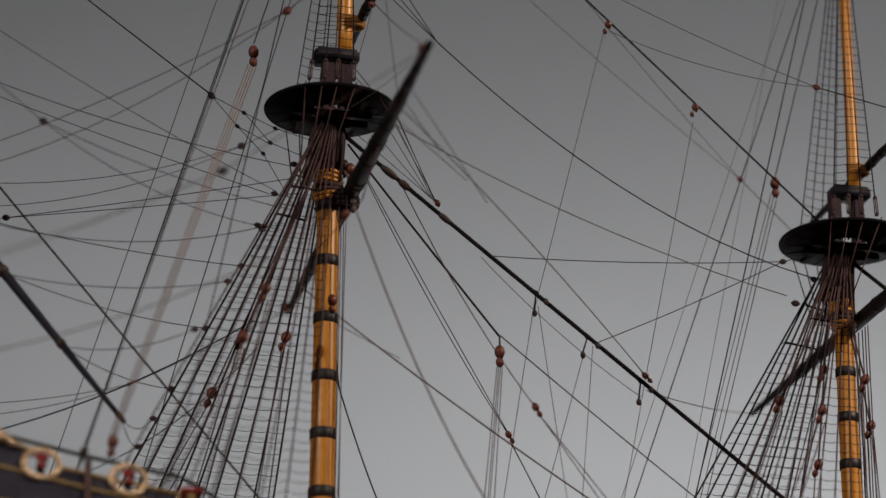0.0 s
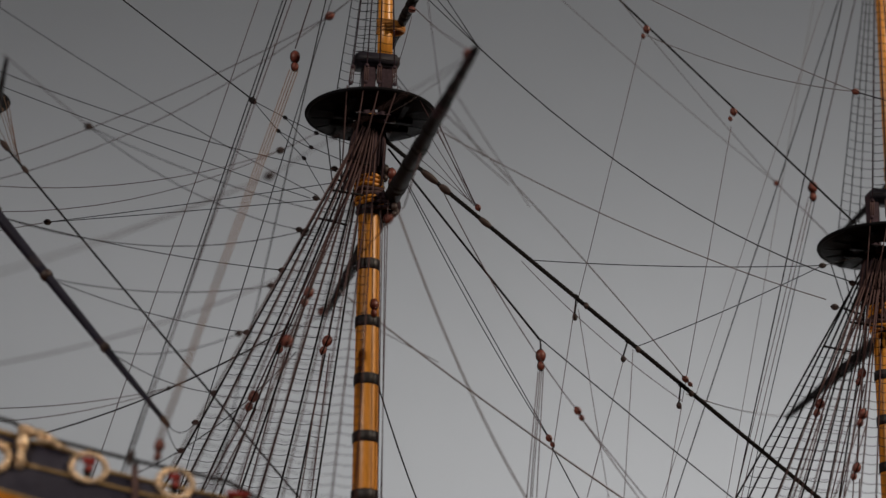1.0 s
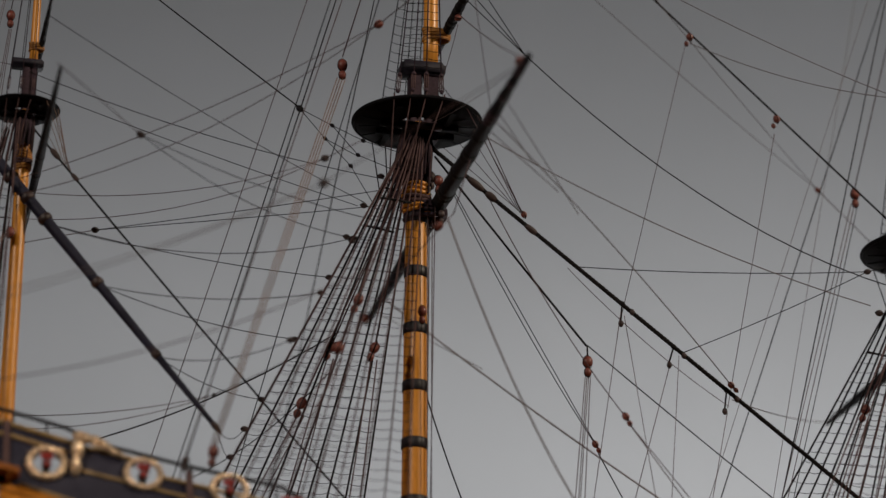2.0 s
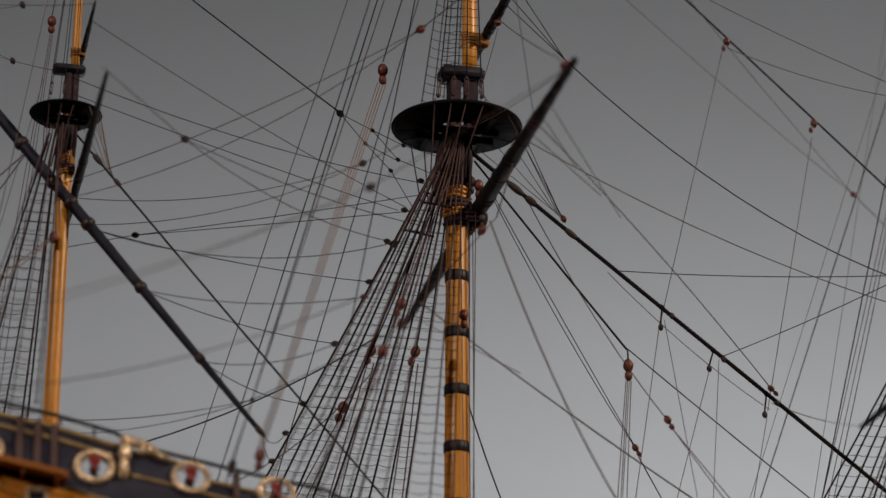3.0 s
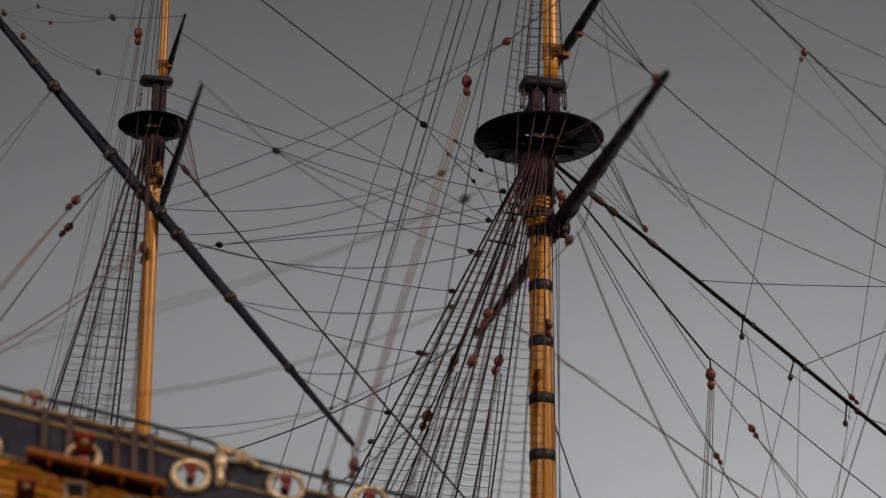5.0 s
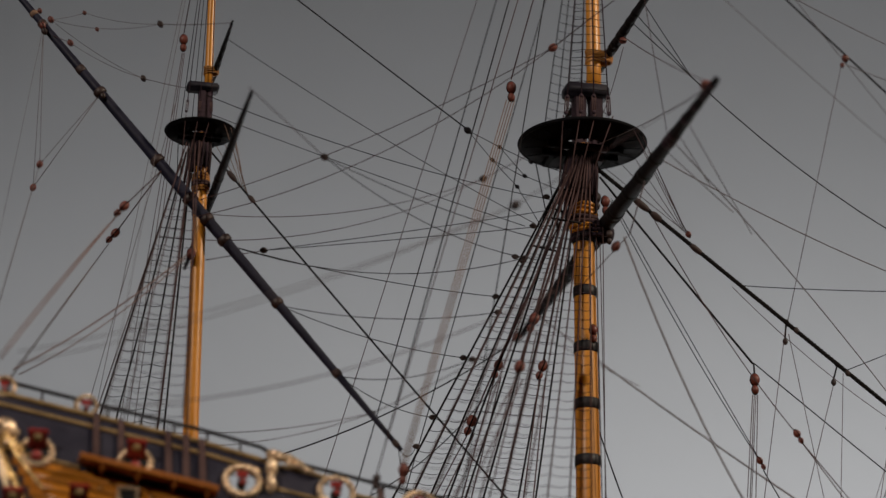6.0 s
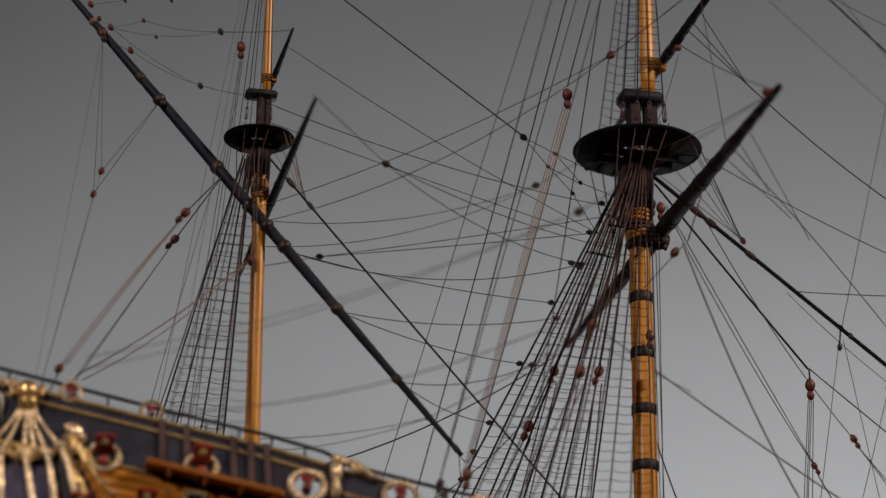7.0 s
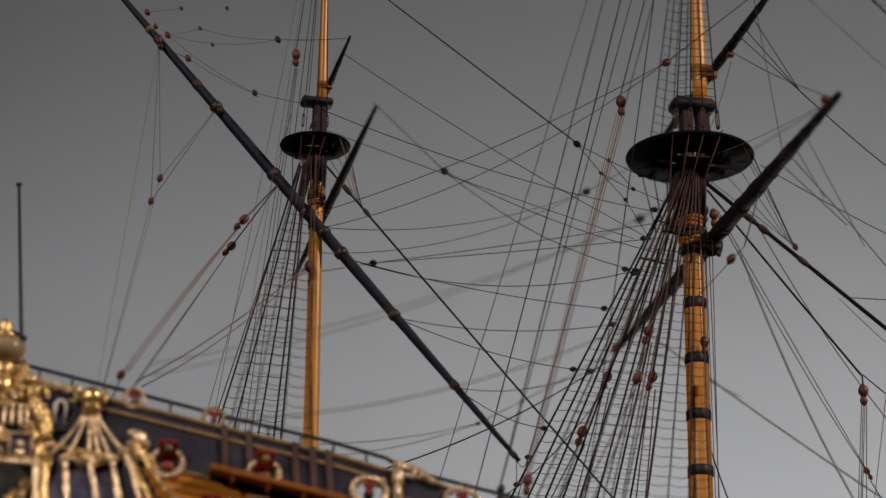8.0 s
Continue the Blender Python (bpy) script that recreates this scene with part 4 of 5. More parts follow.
def build_hull():
    hull = thing("ship_hull", "dark blue and ochre warship model hull with gilded carving", "ship hull", at=(0, 0, 1.6))
    xs = [-0.56 + 1.24 * i / 310 for i in range(311)]
    for s, name in ((-1, "starboard_planking"), (1, "port_planking")):
        bm = bmesh.new()
        rows = []
        for x in xs:
            rail = station(x)[0]
            edge = rail - bulwark_gap(x)
            zs = [edge - (0.0014 * j if j < 50 else 0.07 + (edge - 0.07 - 1.60) * (j - 50) / 12) for j in range(63)]
            rows.append([bm.verts.new((x, s * side_y(x, z), z)) for z in zs])
        for a, b in zip(rows, rows[1:]):
            for k in range(62):
                c = (a[k].co + b[k + 1].co) / 2
                if any((c.x - hx) ** 2 + (c.z - hz) ** 2 < (r * 0.78) ** 2 for hx, hz, r in HOLES):
                    continue
                bm.faces.new((a[k], b[k], b[k + 1], a[k + 1]) if s < 0 else (a[k + 1], b[k + 1], b[k], a[k]))
        bmesh.ops.delete(bm, geom=[v for v in bm.verts if not v.link_faces], context="VERTS")
        bmesh.ops.solidify(bm, geom=list(bm.faces), thickness=-0.0028)
        part(name, bm, NAVY, hull)
    deck = bmesh.new()
    left, right = [], []
    for x in xs[::10]:
        z = station(x)[0] - 0.058
        left.append(deck.verts.new((x, -side_y(x, z) + 0.002, z)))
        right.append(deck.verts.new((x, side_y(x, z) - 0.002, z)))
    for i in range(len(left) - 1):
        deck.faces.new((left[i], left[i + 1], right[i + 1], right[i]))
    part("deck", deck, YELLOW, hull, "ochre planked deck")
    keel = tube(bmesh.new(), [(-0.54, 0, 1.604), (0.62, 0, 1.604)], 0.006, 8)
    part("keel", keel, STAND, hull)
    stern = bmesh.new()
    z_top = station(-0.56)[0] - 0.0085
    ring = [(-0.5605, -side_y(-0.56, z), z) for z in [z_top - (z_top - 1.6) * j / 20 for j in range(21)]]
    face = [stern.verts.new(p) for p in ring] + [stern.verts.new((p[0], -p[1], p[2])) for p in reversed(ring)]
    stern.faces.new(face)
    part("transom", stern, NAVY, hull)
    # rails on stanchions, both sides; mouldings and ochre strakes on the seen side
    for s in (-1, 1):
        quarter = [Vector((p.x, s * abs(p.y), p.z)) for p in side_line(-0.552, -0.272, -0.0015, 0.0005)]
        waist = [Vector((p.x, s * abs(p.y), p.z)) for p in side_line(-0.262, 0.30, 0.004, 0.0005)]
        bend = [quarter[-1], quarter[-1] + Vector((0.0045, 0, -0.0022)), waist[0] + Vector((-0.003, 0, 0.0022)), waist[0]]
        part("top_rail", tube(bmesh.new(), quarter[:-1] + bend[:-1] + waist, 0.0015, 8), BAND, hull, "black painted top rail")
        for x in [-0.545 + 0.0235 * i for i in range(12)] + [-0.245 + 0.03 * i for i in range(16)]:
            p, way = outward(x, station(x)[0] - bulwark_gap(x) - 0.0005)
            high = station(x)[0] - (0.0 if x < -0.265 else 0.004)
            part("stanchion", tube(bmesh.new(), [(x, s * abs(p.y), p.z), (x, s * abs(p.y), high)], 0.0009, 6), BAND, hull)
    for drop, x0, x1, r, label in ((0.0095, -0.545, -0.268, 0.0019, "gilded cap moulding"), (0.0190, -0.500, -0.272, 0.0017, "gilded moulding"), (0.0100, -0.258, -0.222, 0.0015, "gilded cap moulding"), (0.0185, -0.209, 0.30, 0.0015, "gilded cap moulding"),
                                   (0.0300, -0.262, 0.30, 0.0014, "gilded moulding"), (0.0550, -0.445, -0.400, 0.0016, "gilded moulding"), (0.0560, -0.305, 0.30, 0.0015, "gilded moulding")):
        part("moulding", tube(bmesh.new(), side_line(x0, x1, drop, 0.0006), r, 8), MOULD, hull, label)
    for j in range(6):
        part("strake", plank(-0.446 + 0.004 * j, 0.30, 0.0575 + 0.0072 * j, 0.06455 + 0.0072 * j, 0.0010), YELLOW, hull, "ochre painted strake")
    # the mizzen channel: a broad ochre board standing out from the side, on brackets
    bm = bmesh.new()
    rows = []
    for i in range(21):
        x = -0.401 + 0.096 * i / 20
        p, way = outward(x, station(x)[0] - 0.0480)
        flat = Vector((way.x, way.y, 0)).normalized()
        rows.append([bm.verts.new(q) for q in (p + Vector((0, 0, -0.0004)), p + flat * 0.0200 + Vector((0, 0, -0.0008)), p + flat * 0.0200 - Vector((0, 0, 0.0042)), p - Vector((0, 0, 0.0040)))])
    for a, b in zip(rows, rows[1:]):
        for k in range(4):
            bm.faces.new((a[k], a[(k + 1) % 4], b[(k + 1) % 4], b[k]))
    bm.faces.new(rows[0][::-1])
    bm.faces.new(rows[-1])
    bmesh.ops.recalc_face_normals(bm, faces=bm.faces)
    part("channel", bm, CHANNEL, hull, "broad red-ochre channel board", smooth=False)
    for x in (-0.385, -0.360, -0.335, -0.312):
        p, way = outward(x, station(x)[0] - 0.056)
        part("bracket", box((0.0022, 0.016, 0.0060), p + way * 0.0072, 0.0005), CHANNEL, hull, smooth=False)
    for x, d1 in ((-0.3888, 0.046), (-0.3712, 0.049), (-0.3380, 0.048), (-0.3255, 0.048), (-0.3140, 0.048), (-0.1865, 0.055)):
        part("skid", plank(x - 0.0022, x + 0.0022, 0.0086, d1, 0.0036, 2), SKID, hull, "brown vertical skid timber", smooth=False)
    for x, d in ((-0.3661, 0.070), (-0.325, 0.071)):
        frame_ring = bmesh.new()
        p, way = outward(x, station(x)[0] - d)
        for dx, dz, sx, sz in ((-0.0065, 0, 0.0028, 0.0158), (0.0065, 0, 0.0028, 0.0158), (0, 0.0065, 0.0102, 0.0028), (0, -0.0065, 0.0102, 0.0028)):
            box((sx, 0.0028, sz), p + way * 0.0018 + Vector((dx, 0, dz)), 0.0005, frame_ring)
        # the pale gilding carries the light on this frame, below the channel
        part("gun_port", frame_ring, CREAM, hull, "square gilded port frame", smooth=False)
        # black plate on the planking stands for the shade inside the port
        part("port_shade_plate", box((0.0110, 0.0024, 0.0110), p + way * 0.0006), BLACK, hull, "black plate for the shaded inside of a square port", smooth=False)
    for x, d in ((-0.4002, 0.0865), (-0.345, 0.094), (-0.445, 0.100)):
        p, way = outward(x, station(x)[0] - d)
        # no hole here: a black plate gives the port its dark inside
        part("port_shade_plate", box((0.0120, 0.0024, 0.0120), p + way * 0.0008), BLACK, hull, "black plate for the shaded inside of a square port", smooth=False)
        raise_lid(hull, p, way, 0.0128)
    for x, d in ((-0.385, 0.068), (-0.350, 0.066)):
        p, way = outward(x, station(x)[0] - d)
        bm = bmesh.new()
        bmesh.ops.create_icosphere(bm, subdivisions=2, radius=0.0018, matrix=Matrix.Translation(p + way * 0.0015))
        part("gilt_boss", bm, GOLD, hull)
    return hull


def build_wreath(hull, x, drop, r, kind):
    """A gilded laurel wreath round a gun port: overlapping leaves on a ring, with the gun's tompion and lid."""
    p, way = outward(x, station(x)[0] - drop)
    if kind == "rail":
        p, way = p + Vector((0, -0.001, 0)), Vector((0, -1, 0))
    turn = way.to_track_quat("Z", "Y").to_matrix().to_4x4()
    base = Matrix.Translation(p + way * 0.0018) @ turn
    ring = bmesh.new()
    n, m, thick = 108, 10, r * (0.180 if x < -0.25 else 0.150)
    loops = []
    for i in range(n):
        a = 2 * math.pi * i / n
        leaf = 0.68 + 0.50 * abs(math.sin(a * 9)) + 0.10 * noise.noise(Vector((a * 6, x * 90, 0)))
        loop = []
        for k in range(m):
            b = 2 * math.pi * k / m
            twist = b + 0.35 * math.sin(a * 18)
            rad = r * 0.86 + thick * leaf * math.cos(twist)
            loop.append(ring.verts.new(base @ Vector((rad * math.cos(a), rad * math.sin(a), thick * leaf * math.sin(twist)))))
        loops.append(loop)
    for i in range(n):
        a, b = loops[i], loops[(i + 1) % n]
        for k in range(m):
            ring.faces.new((a[k], a[(k + 1) % m], b[(k + 1) % m], b[k]))
    bmesh.ops.recalc_face_normals(ring, faces=ring.faces)
    wreath = part("wreath", ring, CREAM, hull, "gilded laurel wreath round a port")
    if kind == "lid":
        # black disc over uncut planking, in place of the port's inner shade
        disc = bmesh.new()
        bmesh.ops.create_circle(disc, cap_ends=True, segments=24, radius=r * 0.80, matrix=Matrix.Translation(p + way * 0.0016) @ turn)
        part("port_shade_plate", disc, BLACK, wreath, "black disc for the shaded inside of a round port")
    aim = Vector((way.x, way.y, -0.05)).normalized()
    gun = p + Vector((0, 0, -r * {"lid": 0.16, "open": 0.02, "rail": 0.30}[kind])) - aim * 0.004
    tube_bm = tube(bmesh.new(), [gun - aim * 0.004, gun + aim * 0.004, gun + aim * 0.0055, gun + aim * 0.007], [r * 0.20, r * 0.20, r * 0.25, r * 0.24], 12)
    part("gun_barrel", tube_bm, BLACK, wreath, "short black gun muzzle")
    wide = {"lid": 1.35, "open": 0.78, "rail": 0.75}[kind]
    plug = tube(bmesh.new(), [gun + aim * 0.0069, gun + aim * 0.0086], [r * 0.24 * wide, r * 0.20 * wide], 12)
    part("tompion", plug, RED, wreath, "red gun tompion")
    if kind == "lid":
        raise_lid(wreath, p, way, r)
    elif kind == "open":
        carriage = box((r * 0.34, r * 0.30, r * 0.62), gun + aim * 0.003 - Vector((0, 0, r * 0.42)), r * 0.04)
        part("gun_carriage", carriage, BLACK, wreath, "black gun carriage", smooth=False)
        lid = bmesh.new()
        box((r * 0.62, r * 0.14, r * 0.34), p + Vector((0, 0, r * 0.40)) + way * 0.0005, r * 0.05, lid)
        part("port_lid", lid, RED, wreath, "small red port lid", smooth=False)
    else:
        lid = bmesh.new()
        box((r * 0.80, r * 0.16, r * 0.50), p + Vector((0, 0, r * 0.30)) + way * 0.001, r * 0.04, lid)
        part("port_lid", lid, RED, wreath, "small red port lid", smooth=False)
    return wreath


HULL = build_hull()
for spec in WREATHS:
    build_wreath(HULL, *spec)


# ---- stern carving ----
def scroll(bm, at, r, turns, thick, facing, start=0.0, flip=1):
    """A carved volute that winds inwards, lying on the side."""
    turn = Vector(facing).to_track_quat("Z", "Y").to_matrix().to_4x4()
    pts, radii = [], []
    n = int(18 * turns)
    for i in range(n + 1):
        f = i / n
        a = start + flip * 2 * math.pi * turns * f
        rad = r * (1 - 0.82 * f)
        pts.append(Vector(at) + (turn @ Vector((rad * math.cos(a), rad * math.sin(a), 0.0015 * f))))
        radii.append(thick * (1 - 0.45 * f))
    tube(bm, pts, radii, 7)


def carved(name, label, maker, mat=None):
    bm = bmesh.new()
    maker(bm)
    return part(name, bm, mat or GOLD, HULL, label)


def on_side(x, z, lift=0.0):
    p, way = outward(x, z)
    return p + way * lift


def limb(bm, knots, r0, r1, lift=0.004, wave=0.12, sides=8):
    """A tapering carved limb, stalk or fold along stations of the side."""
    pts, radii = [], []
    n = 6 * (len(knots) - 1)
    for i in range(n + 1):
        f = i / n * (len(knots) - 1)
        k = min(int(f), len(knots) - 2)
        g = f - k
        a, b = knots[k], knots[k + 1]
        x0, z0 = knots[max(k - 1, 0)]
        x3, z3 = knots[min(k + 2, len(knots) - 1)]

        def glide(p0, p1, p2, p3):
            return 0.5 * (2 * p1 + (p2 - p0) * g + (2 * p0 - 5 * p1 + 4 * p2 - p3) * g * g + (3 * p1 - p0 - 3 * p2 + p3) * g ** 3)
        pts.append(on_side(glide(x0, a[0], b[0], x3), glide(z0, a[1], b[1], z3), lift))
        radii.append((r0 + (r1 - r0) * i / n) * (1 + wave * math.sin(i * 1.9)))
    tube(bm, pts, radii, sides)


def leaf_sprays(parent, x0, x1, z0, z1, count, size, lift, seed, mat=None):
    """Small curled leaves and volutes strewn over a stretch of the side."""
    dice = random.Random(seed)
    for i in range(count):
        x, z = dice.uniform(x0, x1), dice.uniform(z0, z1)
        k = size * dice.uniform(0.7, 1.3)
        bm = bmesh.new()
        if i % 3 == 0:
            scroll(bm, on_side(x, z, lift), k * 0.55, 1.3, k * 0.17, (0, -1, 0.1), dice.uniform(0, 6), 1 if i % 2 else -1)
            part("volute", bm, mat or GOLD, parent)
        else:
            turn = Matrix.Rotation(dice.uniform(-1.2, 1.2), 4, "Y") @ Matrix.Rotation(dice.uniform(-0.5, 0.5), 4, "X")
            blob(bm, on_side(x, z, lift * dice.uniform(0.6, 1.3)), (k * 0.55, k * 0.7, k * 1.2), turn, i + seed, 0.45)
            part("leaf", bm, CREAM if i % 4 == 1 else mat or GOLD, parent)


def ball_and_ribs():
    def ball(bm):
        blob(bm, on_side(-0.4842, 1.9615, 0.007), (0.0168, 0.0160, 0.0160), seed=3, rough=0.10)
        blob(bm, on_side(-0.4842, 1.9535, 0.006), (0.0140, 0.0120, 0.0110), seed=4, rough=0.16)
        tube(bm, [on_side(-0.4842 + 0.0088 * math.cos(a), 1.9600 + 0.0016 * math.sin(a), 0.007 + 0.006 * max(0.0, -math.sin(a))) for a in (2 * math.pi * i / 20 for i in range(21))], 0.0012, 6, cap=False)
        limb(bm, ((-0.4935, 1.9600), (-0.4960, 1.9680), (-0.4930, 1.9740)), 0.0022, 0.0010, 0.005)
        limb(bm, ((-0.4755, 1.9600), (-0.4735, 1.9660), (-0.4755, 1.9705)), 0.0020, 0.0010, 0.005)
    carved("cupola_crown", "gilded carved crown of the quarter gallery", ball)
    RIBS = (((-0.5110, 1.9166), None), ((-0.5011, 1.9127), (-0.4995, 1.895)), ((-0.4845, 1.9130), (-0.4800, 1.893)),
            ((-0.4775, 1.9165), None), ((-0.4690, 1.9138), (-0.4648, 1.894)), ((-0.4605, 1.9200), (-0.4540, 1.902)))
    for k, ((x, z1), foot) in enumerate(RIBS):
        def rib(bm, x=x, z1=z1, k=k, foot=foot):
            x0 = -0.4885 + 0.0017 * k
            knots = [(x0 + (x - x0) * f ** 1.35, 1.9530 + (z1 - 1.9530) * f) for f in (0, 0.25, 0.5, 0.75, 1.0)]
            limb(bm, knots, 0.0011, 0.0016, 0.0048, 0.12, 9)
            if foot:
                low = (foot[0] + (foot[0] - x) * 0.9, foot[1] - 0.022)
                limb(bm, [knots[-1], foot, low], 0.0021, 0.0026, 0.0060, 0.12, 9)
                blob(bm, on_side(x, z1, 0.006), (0.0085, 0.0070, 0.0075), seed=k + 20, rough=0.3)
        carved("gallery_rib", "gilded carved rib of the quarter gallery", rib, CREAM)


def carve_stern():
    ball_and_ribs()
    carved("gallery_band", "gilded band round the quarter gallery", lambda bm: limb(bm, ((-0.5150, 1.9262), (-0.4980, 1.9222), (-0.4800, 1.9190), (-0.4610, 1.9155)), 0.0021, 0.0018, 0.003, 0.05))

    def lion(bm):
        blob(bm, on_side(-0.4505, 1.9315, 0.005), (0.0105, 0.0100, 0.0105), seed=7, rough=0.45)
        blob(bm, on_side(-0.4465, 1.9260, 0.007), (0.0070, 0.0080, 0.0065), seed=8, rough=0.45)
    leaf_sprays(carved("carved_head", "pale gilded carved lion head on the quarter", lion, CREAM), -0.457, -0.446, 1.925, 1.937, 9, 0.005, 0.004, 5, CREAM)

    def swag(bm):
        limb(bm, ((-0.4600, 1.9230), (-0.4520, 1.9050), (-0.4440, 1.8900), (-0.4380, 1.8760)), 0.0028, 0.0022)
        limb(bm, ((-0.4520, 1.9280), (-0.4440, 1.9120), (-0.4330, 1.8960), (-0.4240, 1.8850)), 0.0026, 0.0014)
        limb(bm, ((-0.4470, 1.9230), (-0.4430, 1.9160), (-0.4390, 1.9130)), 0.0026, 0.0016)
    leaf_sprays(carved("carved_swag", "gilded carved drapery on the quarter", swag), -0.458, -0.440, 1.905, 1.928, 10, 0.0065, 0.003, 8)

    def frieze(bm):
        for i in range(15):
            x = -0.530 + 0.0032 * i
            z = station(x)[0] - 0.0105
            blob(bm, on_side(x, z + 0.0010 * math.sin(i * 2.2), 0.0022), (0.0052, 0.005, 0.0048), seed=i * 1.7, rough=0.5)
            scroll(bm, on_side(x, z - 0.001, 0.0025), 0.0030, 1.3, 0.0008, (0, -1, 0), i, 1 if i % 2 else -1)
    carved("carved_frieze", "pale gilded leafwork under the stern rail", frieze, CREAM)

    # stern corner: scrolled leafwork under the lantern, over a black-backed balustrade and a pale panel
    def corner(bm):
        blob(bm, on_side(-0.5470, 1.9700, 0.005), (0.0140, 0.0120, 0.0150), seed=31, rough=0.3)
        limb(bm, ((-0.5590, 1.9560), (-0.5420, 1.9555), (-0.5260, 1.9540)), 0.0024, 0.0022, 0.005)
    leaf_sprays(carved("carved_corner", "gilded carved stern corner with scrolls", corner), -0.5590, -0.5330, 1.957, 1.985, 38, 0.0085, 0.005, 11)

    def statue(bm):
        blob(bm, on_side(-0.5265, 1.9735, 0.008), (0.0075, 0.0075, 0.0085), seed=41, rough=0.12)
        blob(bm, on_side(-0.5250, 1.9640, 0.007), (0.0105, 0.0090, 0.0140), Matrix.Rotation(0.25, 4, "Y"), 42, 0.2)
        limb(bm, ((-0.5225, 1.9690), (-0.5165, 1.9670), (-0.5150, 1.9590)), 0.0026, 0.0018, 0.007)
        limb(bm, ((-0.5300, 1.9690), (-0.5335, 1.9640), (-0.5320, 1.9580)), 0.0024, 0.0018, 0.007)
        limb(bm, ((-0.5255, 1.9580), (-0.5215, 1.9480), (-0.5165, 1.9400), (-0.5150, 1.9280)), 0.0048, 0.0042, 0.006, 0.16)
        limb(bm, ((-0.5220, 1.9580), (-0.5165, 1.9500), (-0.5140, 1.9420), (-0.5120, 1.9330)), 0.0032, 0.0026, 0.006, 0.2)
    carved("carved_pillar", "gilded draped figure at the quarter, much worn", statue)
    stem = carved("carved_leafwork", "gilded leafwork round the stern panel", lambda bm: limb(bm, ((-0.5230, 1.9360), (-0.5190, 1.9250), (-0.5210, 1.9100)), 0.0028, 0.0022))
    leaf_sprays(stem, -0.5240, -0.5110, 1.908, 1.938, 22, 0.0072, 0.004, 17)
    leaf_sprays(stem, -0.5580, -0.5400, 1.908, 1.934, 20, 0.0080, 0.004, 19)
    leaf_sprays(stem, -0.5340, -0.5240, 1.934, 1.941, 6, 0.006, 0.004, 23)
    leaf_sprays(stem, -0.4950, -0.4700, 1.908, 1.9165, 14, 0.0070, 0.005, 29)
    leaf_sprays(stem, -0.5480, -0.5250, 1.878, 1.890, 10, 0.0070, 0.012, 37)
    p, way = outward(-0.5370, 1.9460)
    # black slab on the side imitates a shaded recess
    part("recess_shade_slab", box((0.0230, 0.0030, 0.0160), p + way * 0.0010, 0.0005), BLACK, HULL, "black slab for the shade behind small balusters", smooth=False)
    for x in (-0.5440, -0.5385, -0.5330, -0.5285):
        foot = on_side(x, 1.9385, 0.0055)
        part("baluster", turned([(0.0012, 0.0), (0.0020, 0.002), (0.0011, 0.004), (0.0021, 0.009), (0.0012, 0.013), (0.0018, 0.015)], 10, foot), CREAM, HULL, "small pale baluster")

    def panel(bm):
        p, way = outward(-0.5315, 1.9220)
        for dx, dz, sx, sz in ((-0.0080, 0, 0.0022, 0.0190), (0.0080, 0, 0.0022, 0.0190), (0, 0.0090, 0.0182, 0.0022), (0, -0.0090, 0.0182, 0.0030)):
            box((sx, 0.004, sz), p + way * 0.006 + Vector((dx, 0, dz)), 0.0008, bm)
        blob(bm, p + way * 0.005 + Vector((0, 0, 0.002)), (0.0055, 0.005, 0.0060), seed=9, rough=0.3)
        blob(bm, p + way * 0.005 - Vector((0, 0, 0.004)), (0.0080, 0.005, 0.0060), seed=10, rough=0.4)
    carved("carved_panel", "pale gilded carved panel", panel, CREAM)
    p, way = outward(-0.5315, 1.9220)
    part("panel_ground", box((0.0165, 0.003, 0.0185), p + way * 0.0035, 0.0004), LILAC, HULL, "lilac ground of the carved panel", smooth=False)
    carved("gallery_sill_moulding", "pale gilded sill under the stern panel", lambda bm: limb(bm, ((-0.5590, 1.9120), (-0.5400, 1.9105), (-0.5200, 1.9085)), 0.0024, 0.0024, 0.006, 0.06), CREAM)
    for x, mat in ((-0.5205, CREAM), (-0.5138, GOLD)):
        carved("gallery_column", "slender gilded gallery column", lambda bm, x=x: (limb(bm, ((x, 1.9070), (x, 1.8900), (x + 0.001, 1.8720)), 0.0026, 0.0029, 0.006, 0.05, 10), blob(bm, on_side(x, 1.9075, 0.006), (0.0080, 0.0070, 0.0050), seed=61, rough=0.2)), mat)

    def figure(bm):
        blob(bm, on_side(-0.2645, 1.9235, 0.004), (0.0080, 0.0080, 0.0085), seed=51, rough=0.35)
        blob(bm, on_side(-0.2650, 1.9130, 0.004), (0.0085, 0.0080, 0.0150), seed=52, rough=0.35)
        blob(bm, on_side(-0.2660, 1.9000, 0.004), (0.0070, 0.0070, 0.0160), seed=53, rough=0.35)
        pts = [on_side(-0.262 + 0.030 * f, 1.9225 - 0.011 * f + 0.002 * math.sin(5 * f), 0.0035) for f in (i / 12 for i in range(13))]
        tube(bm, pts, [0.0042 * (1 - 0.55 * i / 12) * (1 + 0.18 * math.sin(i * 2.1)) for i in range(13)], 9)
        scroll(bm, on_side(-0.2500, 1.9165, 0.005), 0.0042, 1.4, 0.0013, (0, -1, 0), 0.5)
    carved("carved_figure", "small pale gilded figure and leaf scroll at the break of the rail", figure, CREAM)

    def arch(bm):
        p, way = outward(-0.5056, 1.9500)
        pts = [p + way * 0.002 + Vector((0.0040 * math.cos(a), 0, 0.0045 + 0.0058 * math.sin(a))) for a in (math.pi * i / 12 for i in range(13))]
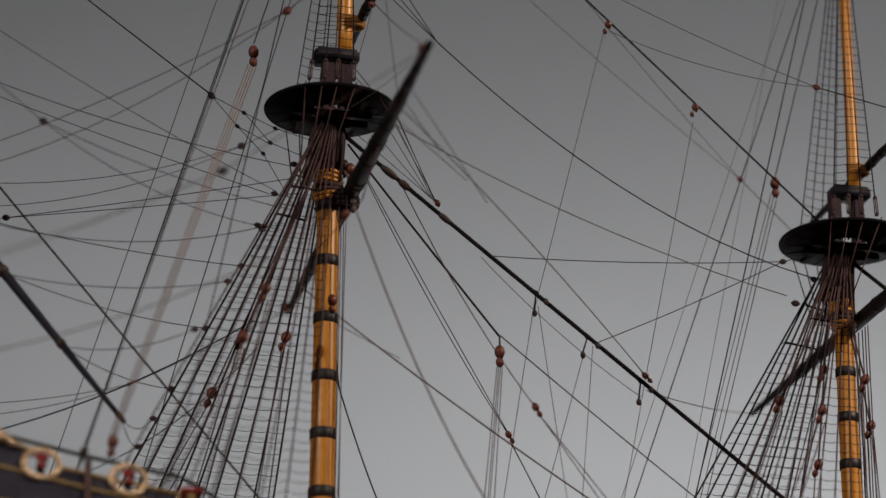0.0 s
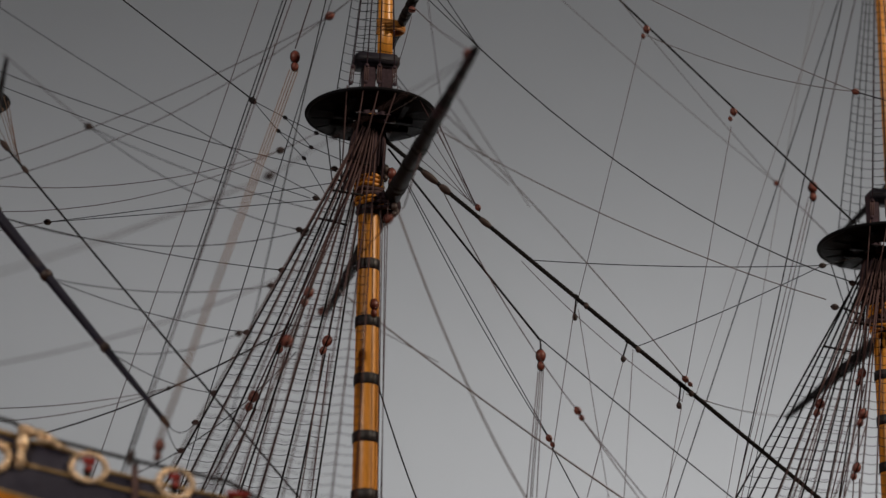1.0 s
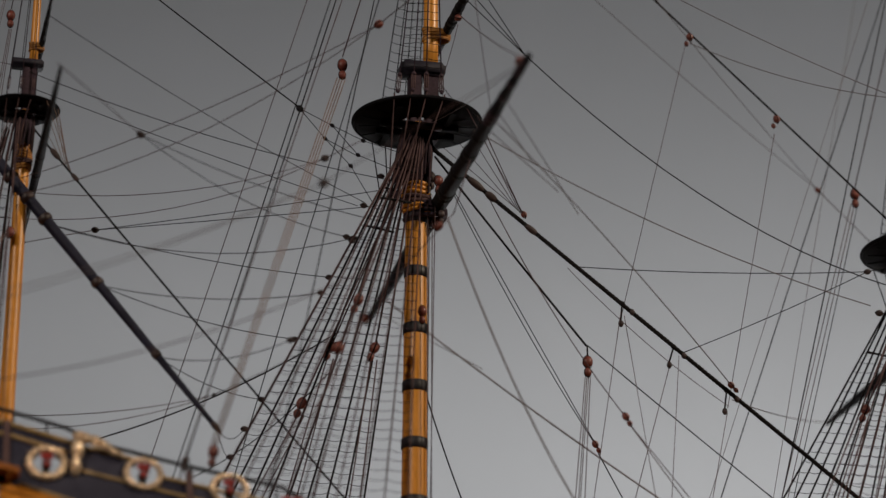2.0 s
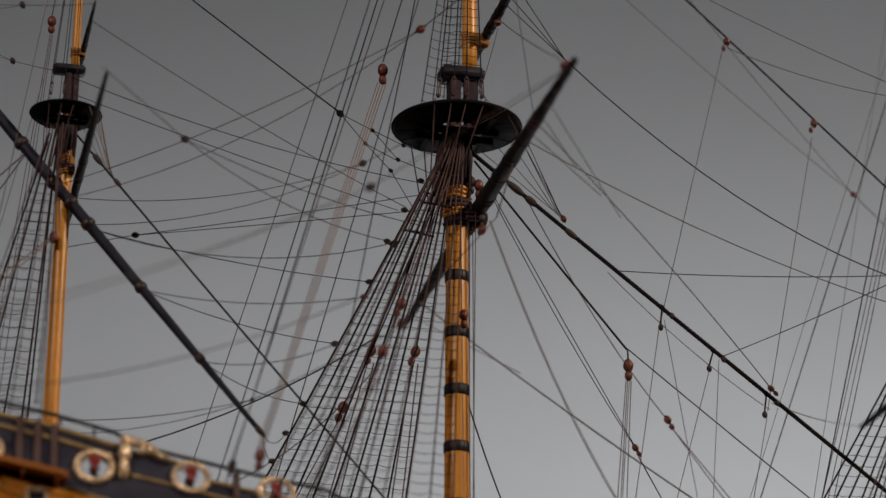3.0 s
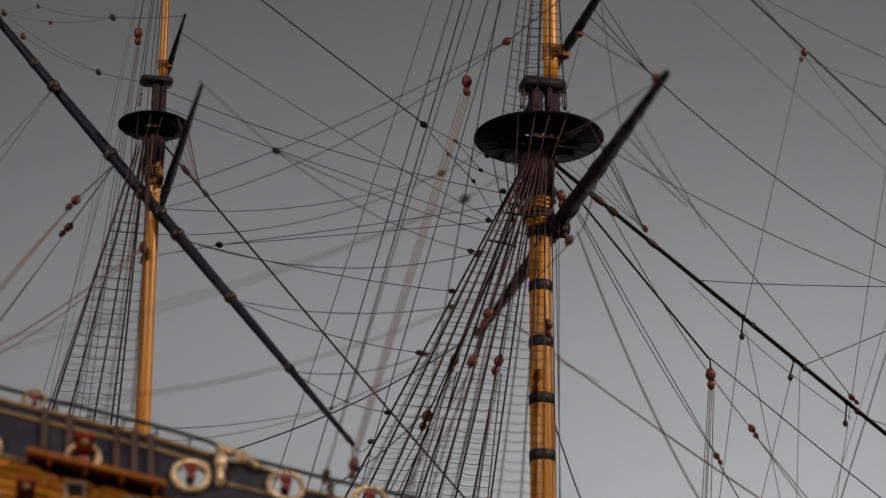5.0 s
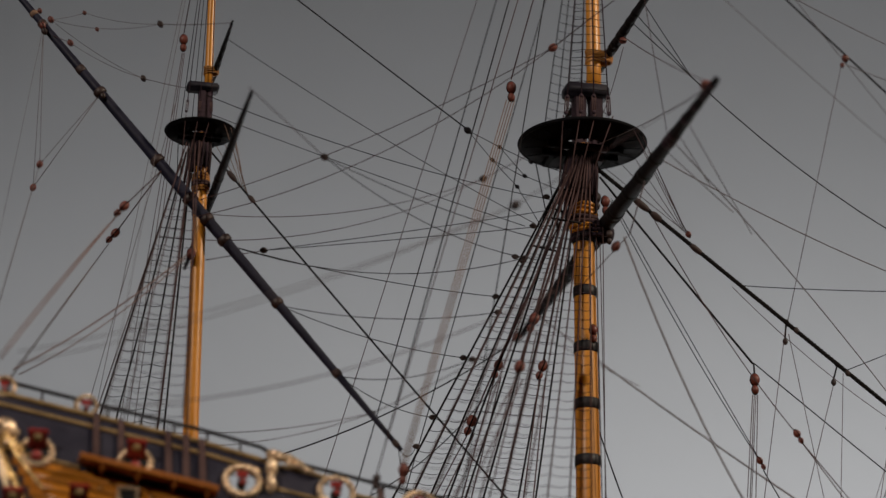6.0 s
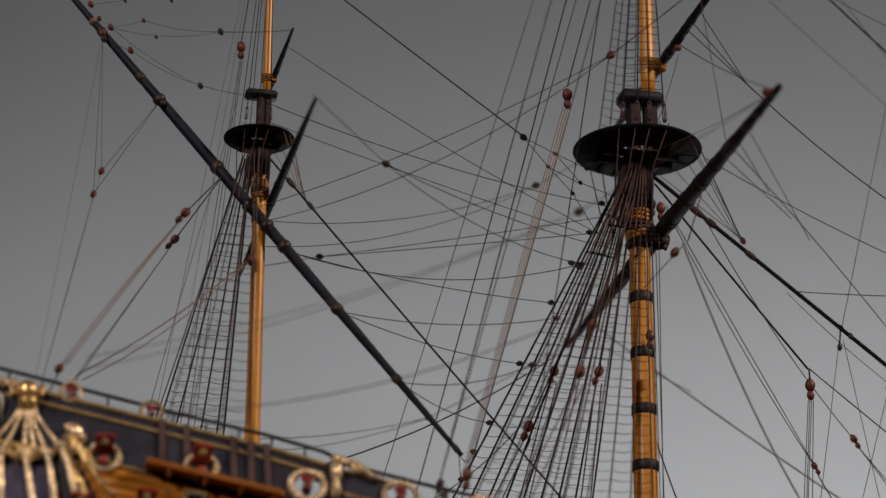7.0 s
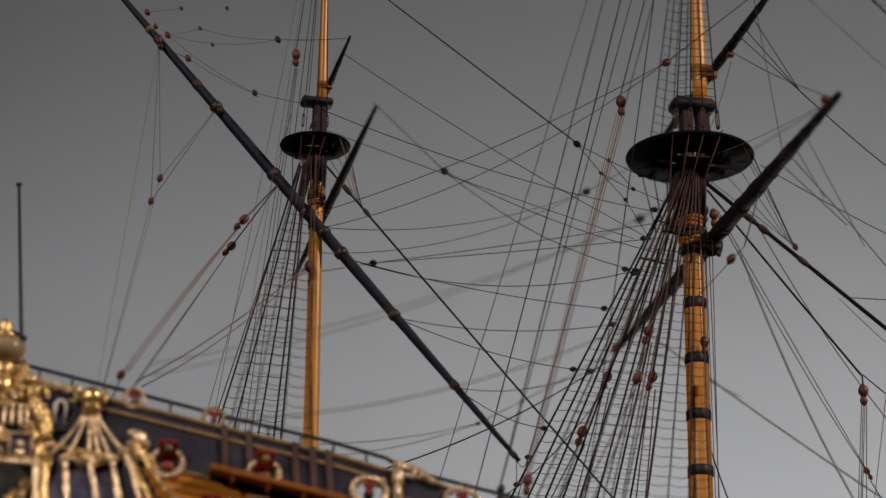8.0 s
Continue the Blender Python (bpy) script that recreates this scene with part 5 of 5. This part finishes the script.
        tube(bm, [p + way * 0.002 + Vector((0.0040, 0, -0.007))] + pts + [p + way * 0.002 + Vector((-0.0040, 0, -0.007))], 0.0018, 8)
    carved("arch_frame", "pale arched gallery window frame", arch, BONE)
    p, way = outward(-0.5060, 1.9480)
    part("gallery_sill", box((0.017, 0.008, 0.0045), p + way * 0.003 + Vector((0.001, 0, -0.0105)), 0.0008), BLACK, HULL, "black gallery sill", smooth=False)
    dome = bmesh.new()
    bmesh.ops.create_uvsphere(dome, u_segments=32, v_segments=20, radius=1.0)
    bmesh.ops.transform(dome, verts=dome.verts, matrix=Matrix.Translation((-0.480, -0.094, 1.866)) @ Matrix.Diagonal((0.056, 0.0225, 0.047, 1)))
    part("gallery_dome", dome, LILAC, HULL, "glossy slate-lilac quarter gallery roof")
    p, way = outward(-0.5340, 1.8980)
    hood = bmesh.new()
    bmesh.ops.create_uvsphere(hood, u_segments=24, v_segments=16, radius=1.0)
    bmesh.ops.transform(hood, verts=hood.verts, matrix=Matrix.Translation(p + Vector((-0.004, 0.002, -0.012))) @ Matrix.Diagonal((0.021, 0.015, 0.026, 1)))
    part("gallery_hood", hood, BLACK, HULL, "black quarter gallery hood")


carve_stern()

# stern lantern and ensign staff
lantern = thing("stern_lantern", "gilded stern lantern with a pale glazed body", "lantern", at=(-0.5440, -0.075, 1.985))
part("body", turned([(0.003, -0.012), (0.008, -0.0105), (0.0150, -0.006), (0.0165, 0.0), (0.0150, 0.005), (0.0085, 0.0075)], 20, (-0.5475, -0.075, 2.002)), HORN, lantern, "pale cream glazed body")
part("crown", turned([(0.0085, 0.0), (0.0105, 0.0015), (0.0060, 0.0045), (0.0048, 0.0080), (0.0058, 0.0110), (0.0030, 0.0145), (0.0005, 0.0160)], 20, (-0.5475, -0.075, 2.0100)), GOLD, lantern, "gilded crown")
part("foot", turned([(0.0060, 0.0), (0.0105, 0.004), (0.0075, 0.008), (0.0110, 0.012), (0.0060, 0.016)], 20, (-0.5475, -0.075, 1.976)), GOLD, lantern, "gilded foot")
staff = thing("ensign_staff", "thin black ensign staff at the stern rail", "flagstaff", at=(-0.533, -0.060, 1.985))
part("pole", tube(bmesh.new(), [(-0.5330, -0.060, 1.975), (-0.5350, -0.060, 2.02), (-0.5440, -0.060, 2.1375)], [0.0026, 0.0016, 0.0011], 10), BAND, staff)
part("truck", tube(bmesh.new(), [(-0.5440, -0.060, 2.1370), (-0.5441, -0.060, 2.1390)], 0.0022, 10), BAND, staff)
part("bracket", tube(bmesh.new(), [(-0.5475, -0.073, 2.0175), (-0.5400, -0.068, 2.0175), (-0.5325, -0.061, 2.0165)], 0.0026, 8), BAND, staff)
part("step", tube(bmesh.new(), [(-0.5350, -0.060, 2.004), (-0.5335, -0.061, 1.992), (-0.5290, -0.063, 1.982), (-0.5220, -0.066, 1.976)], [0.0026, 0.0042, 0.0048, 0.0030], 10), BAND, staff, "dark curved knee at the foot of the staff")

# ---- the stand ----
plinth = thing("display_plinth", "dark varnished display plinth under the ship model", "plinth", at=(0.05, 0, 0))
part("case", box((1.5, 0.5, 1.46), (0.05, 0, 0.731), 0.006), STAND, plinth, smooth=False)
part("top_board", box((1.56, 0.56, 0.03), (0.05, 0, 1.476), 0.006), STAND, plinth, smooth=False)
for x in (-0.35, 0.35):
    cradle = thing("cradle", "dark varnished wooden cradle holding the hull", "cradle", "cradles", at=(x, 0, 1.491))
    part("foot", box((0.03, 0.26, 0.02), (x, 0, 1.5015), 0.003), STAND, cradle, smooth=False)
    for s in (-1, 1):
        part("arm", box((0.024, 0.03, 0.16), (x, s * 0.115, 1.585), 0.003, turn=Matrix.Rotation(radians(-s * 12), 4, "X")), STAND, cradle, smooth=False)
    part("saddle", box((0.026, 0.08, 0.088), (x, 0, 1.555), 0.003), STAND, cradle, smooth=False)
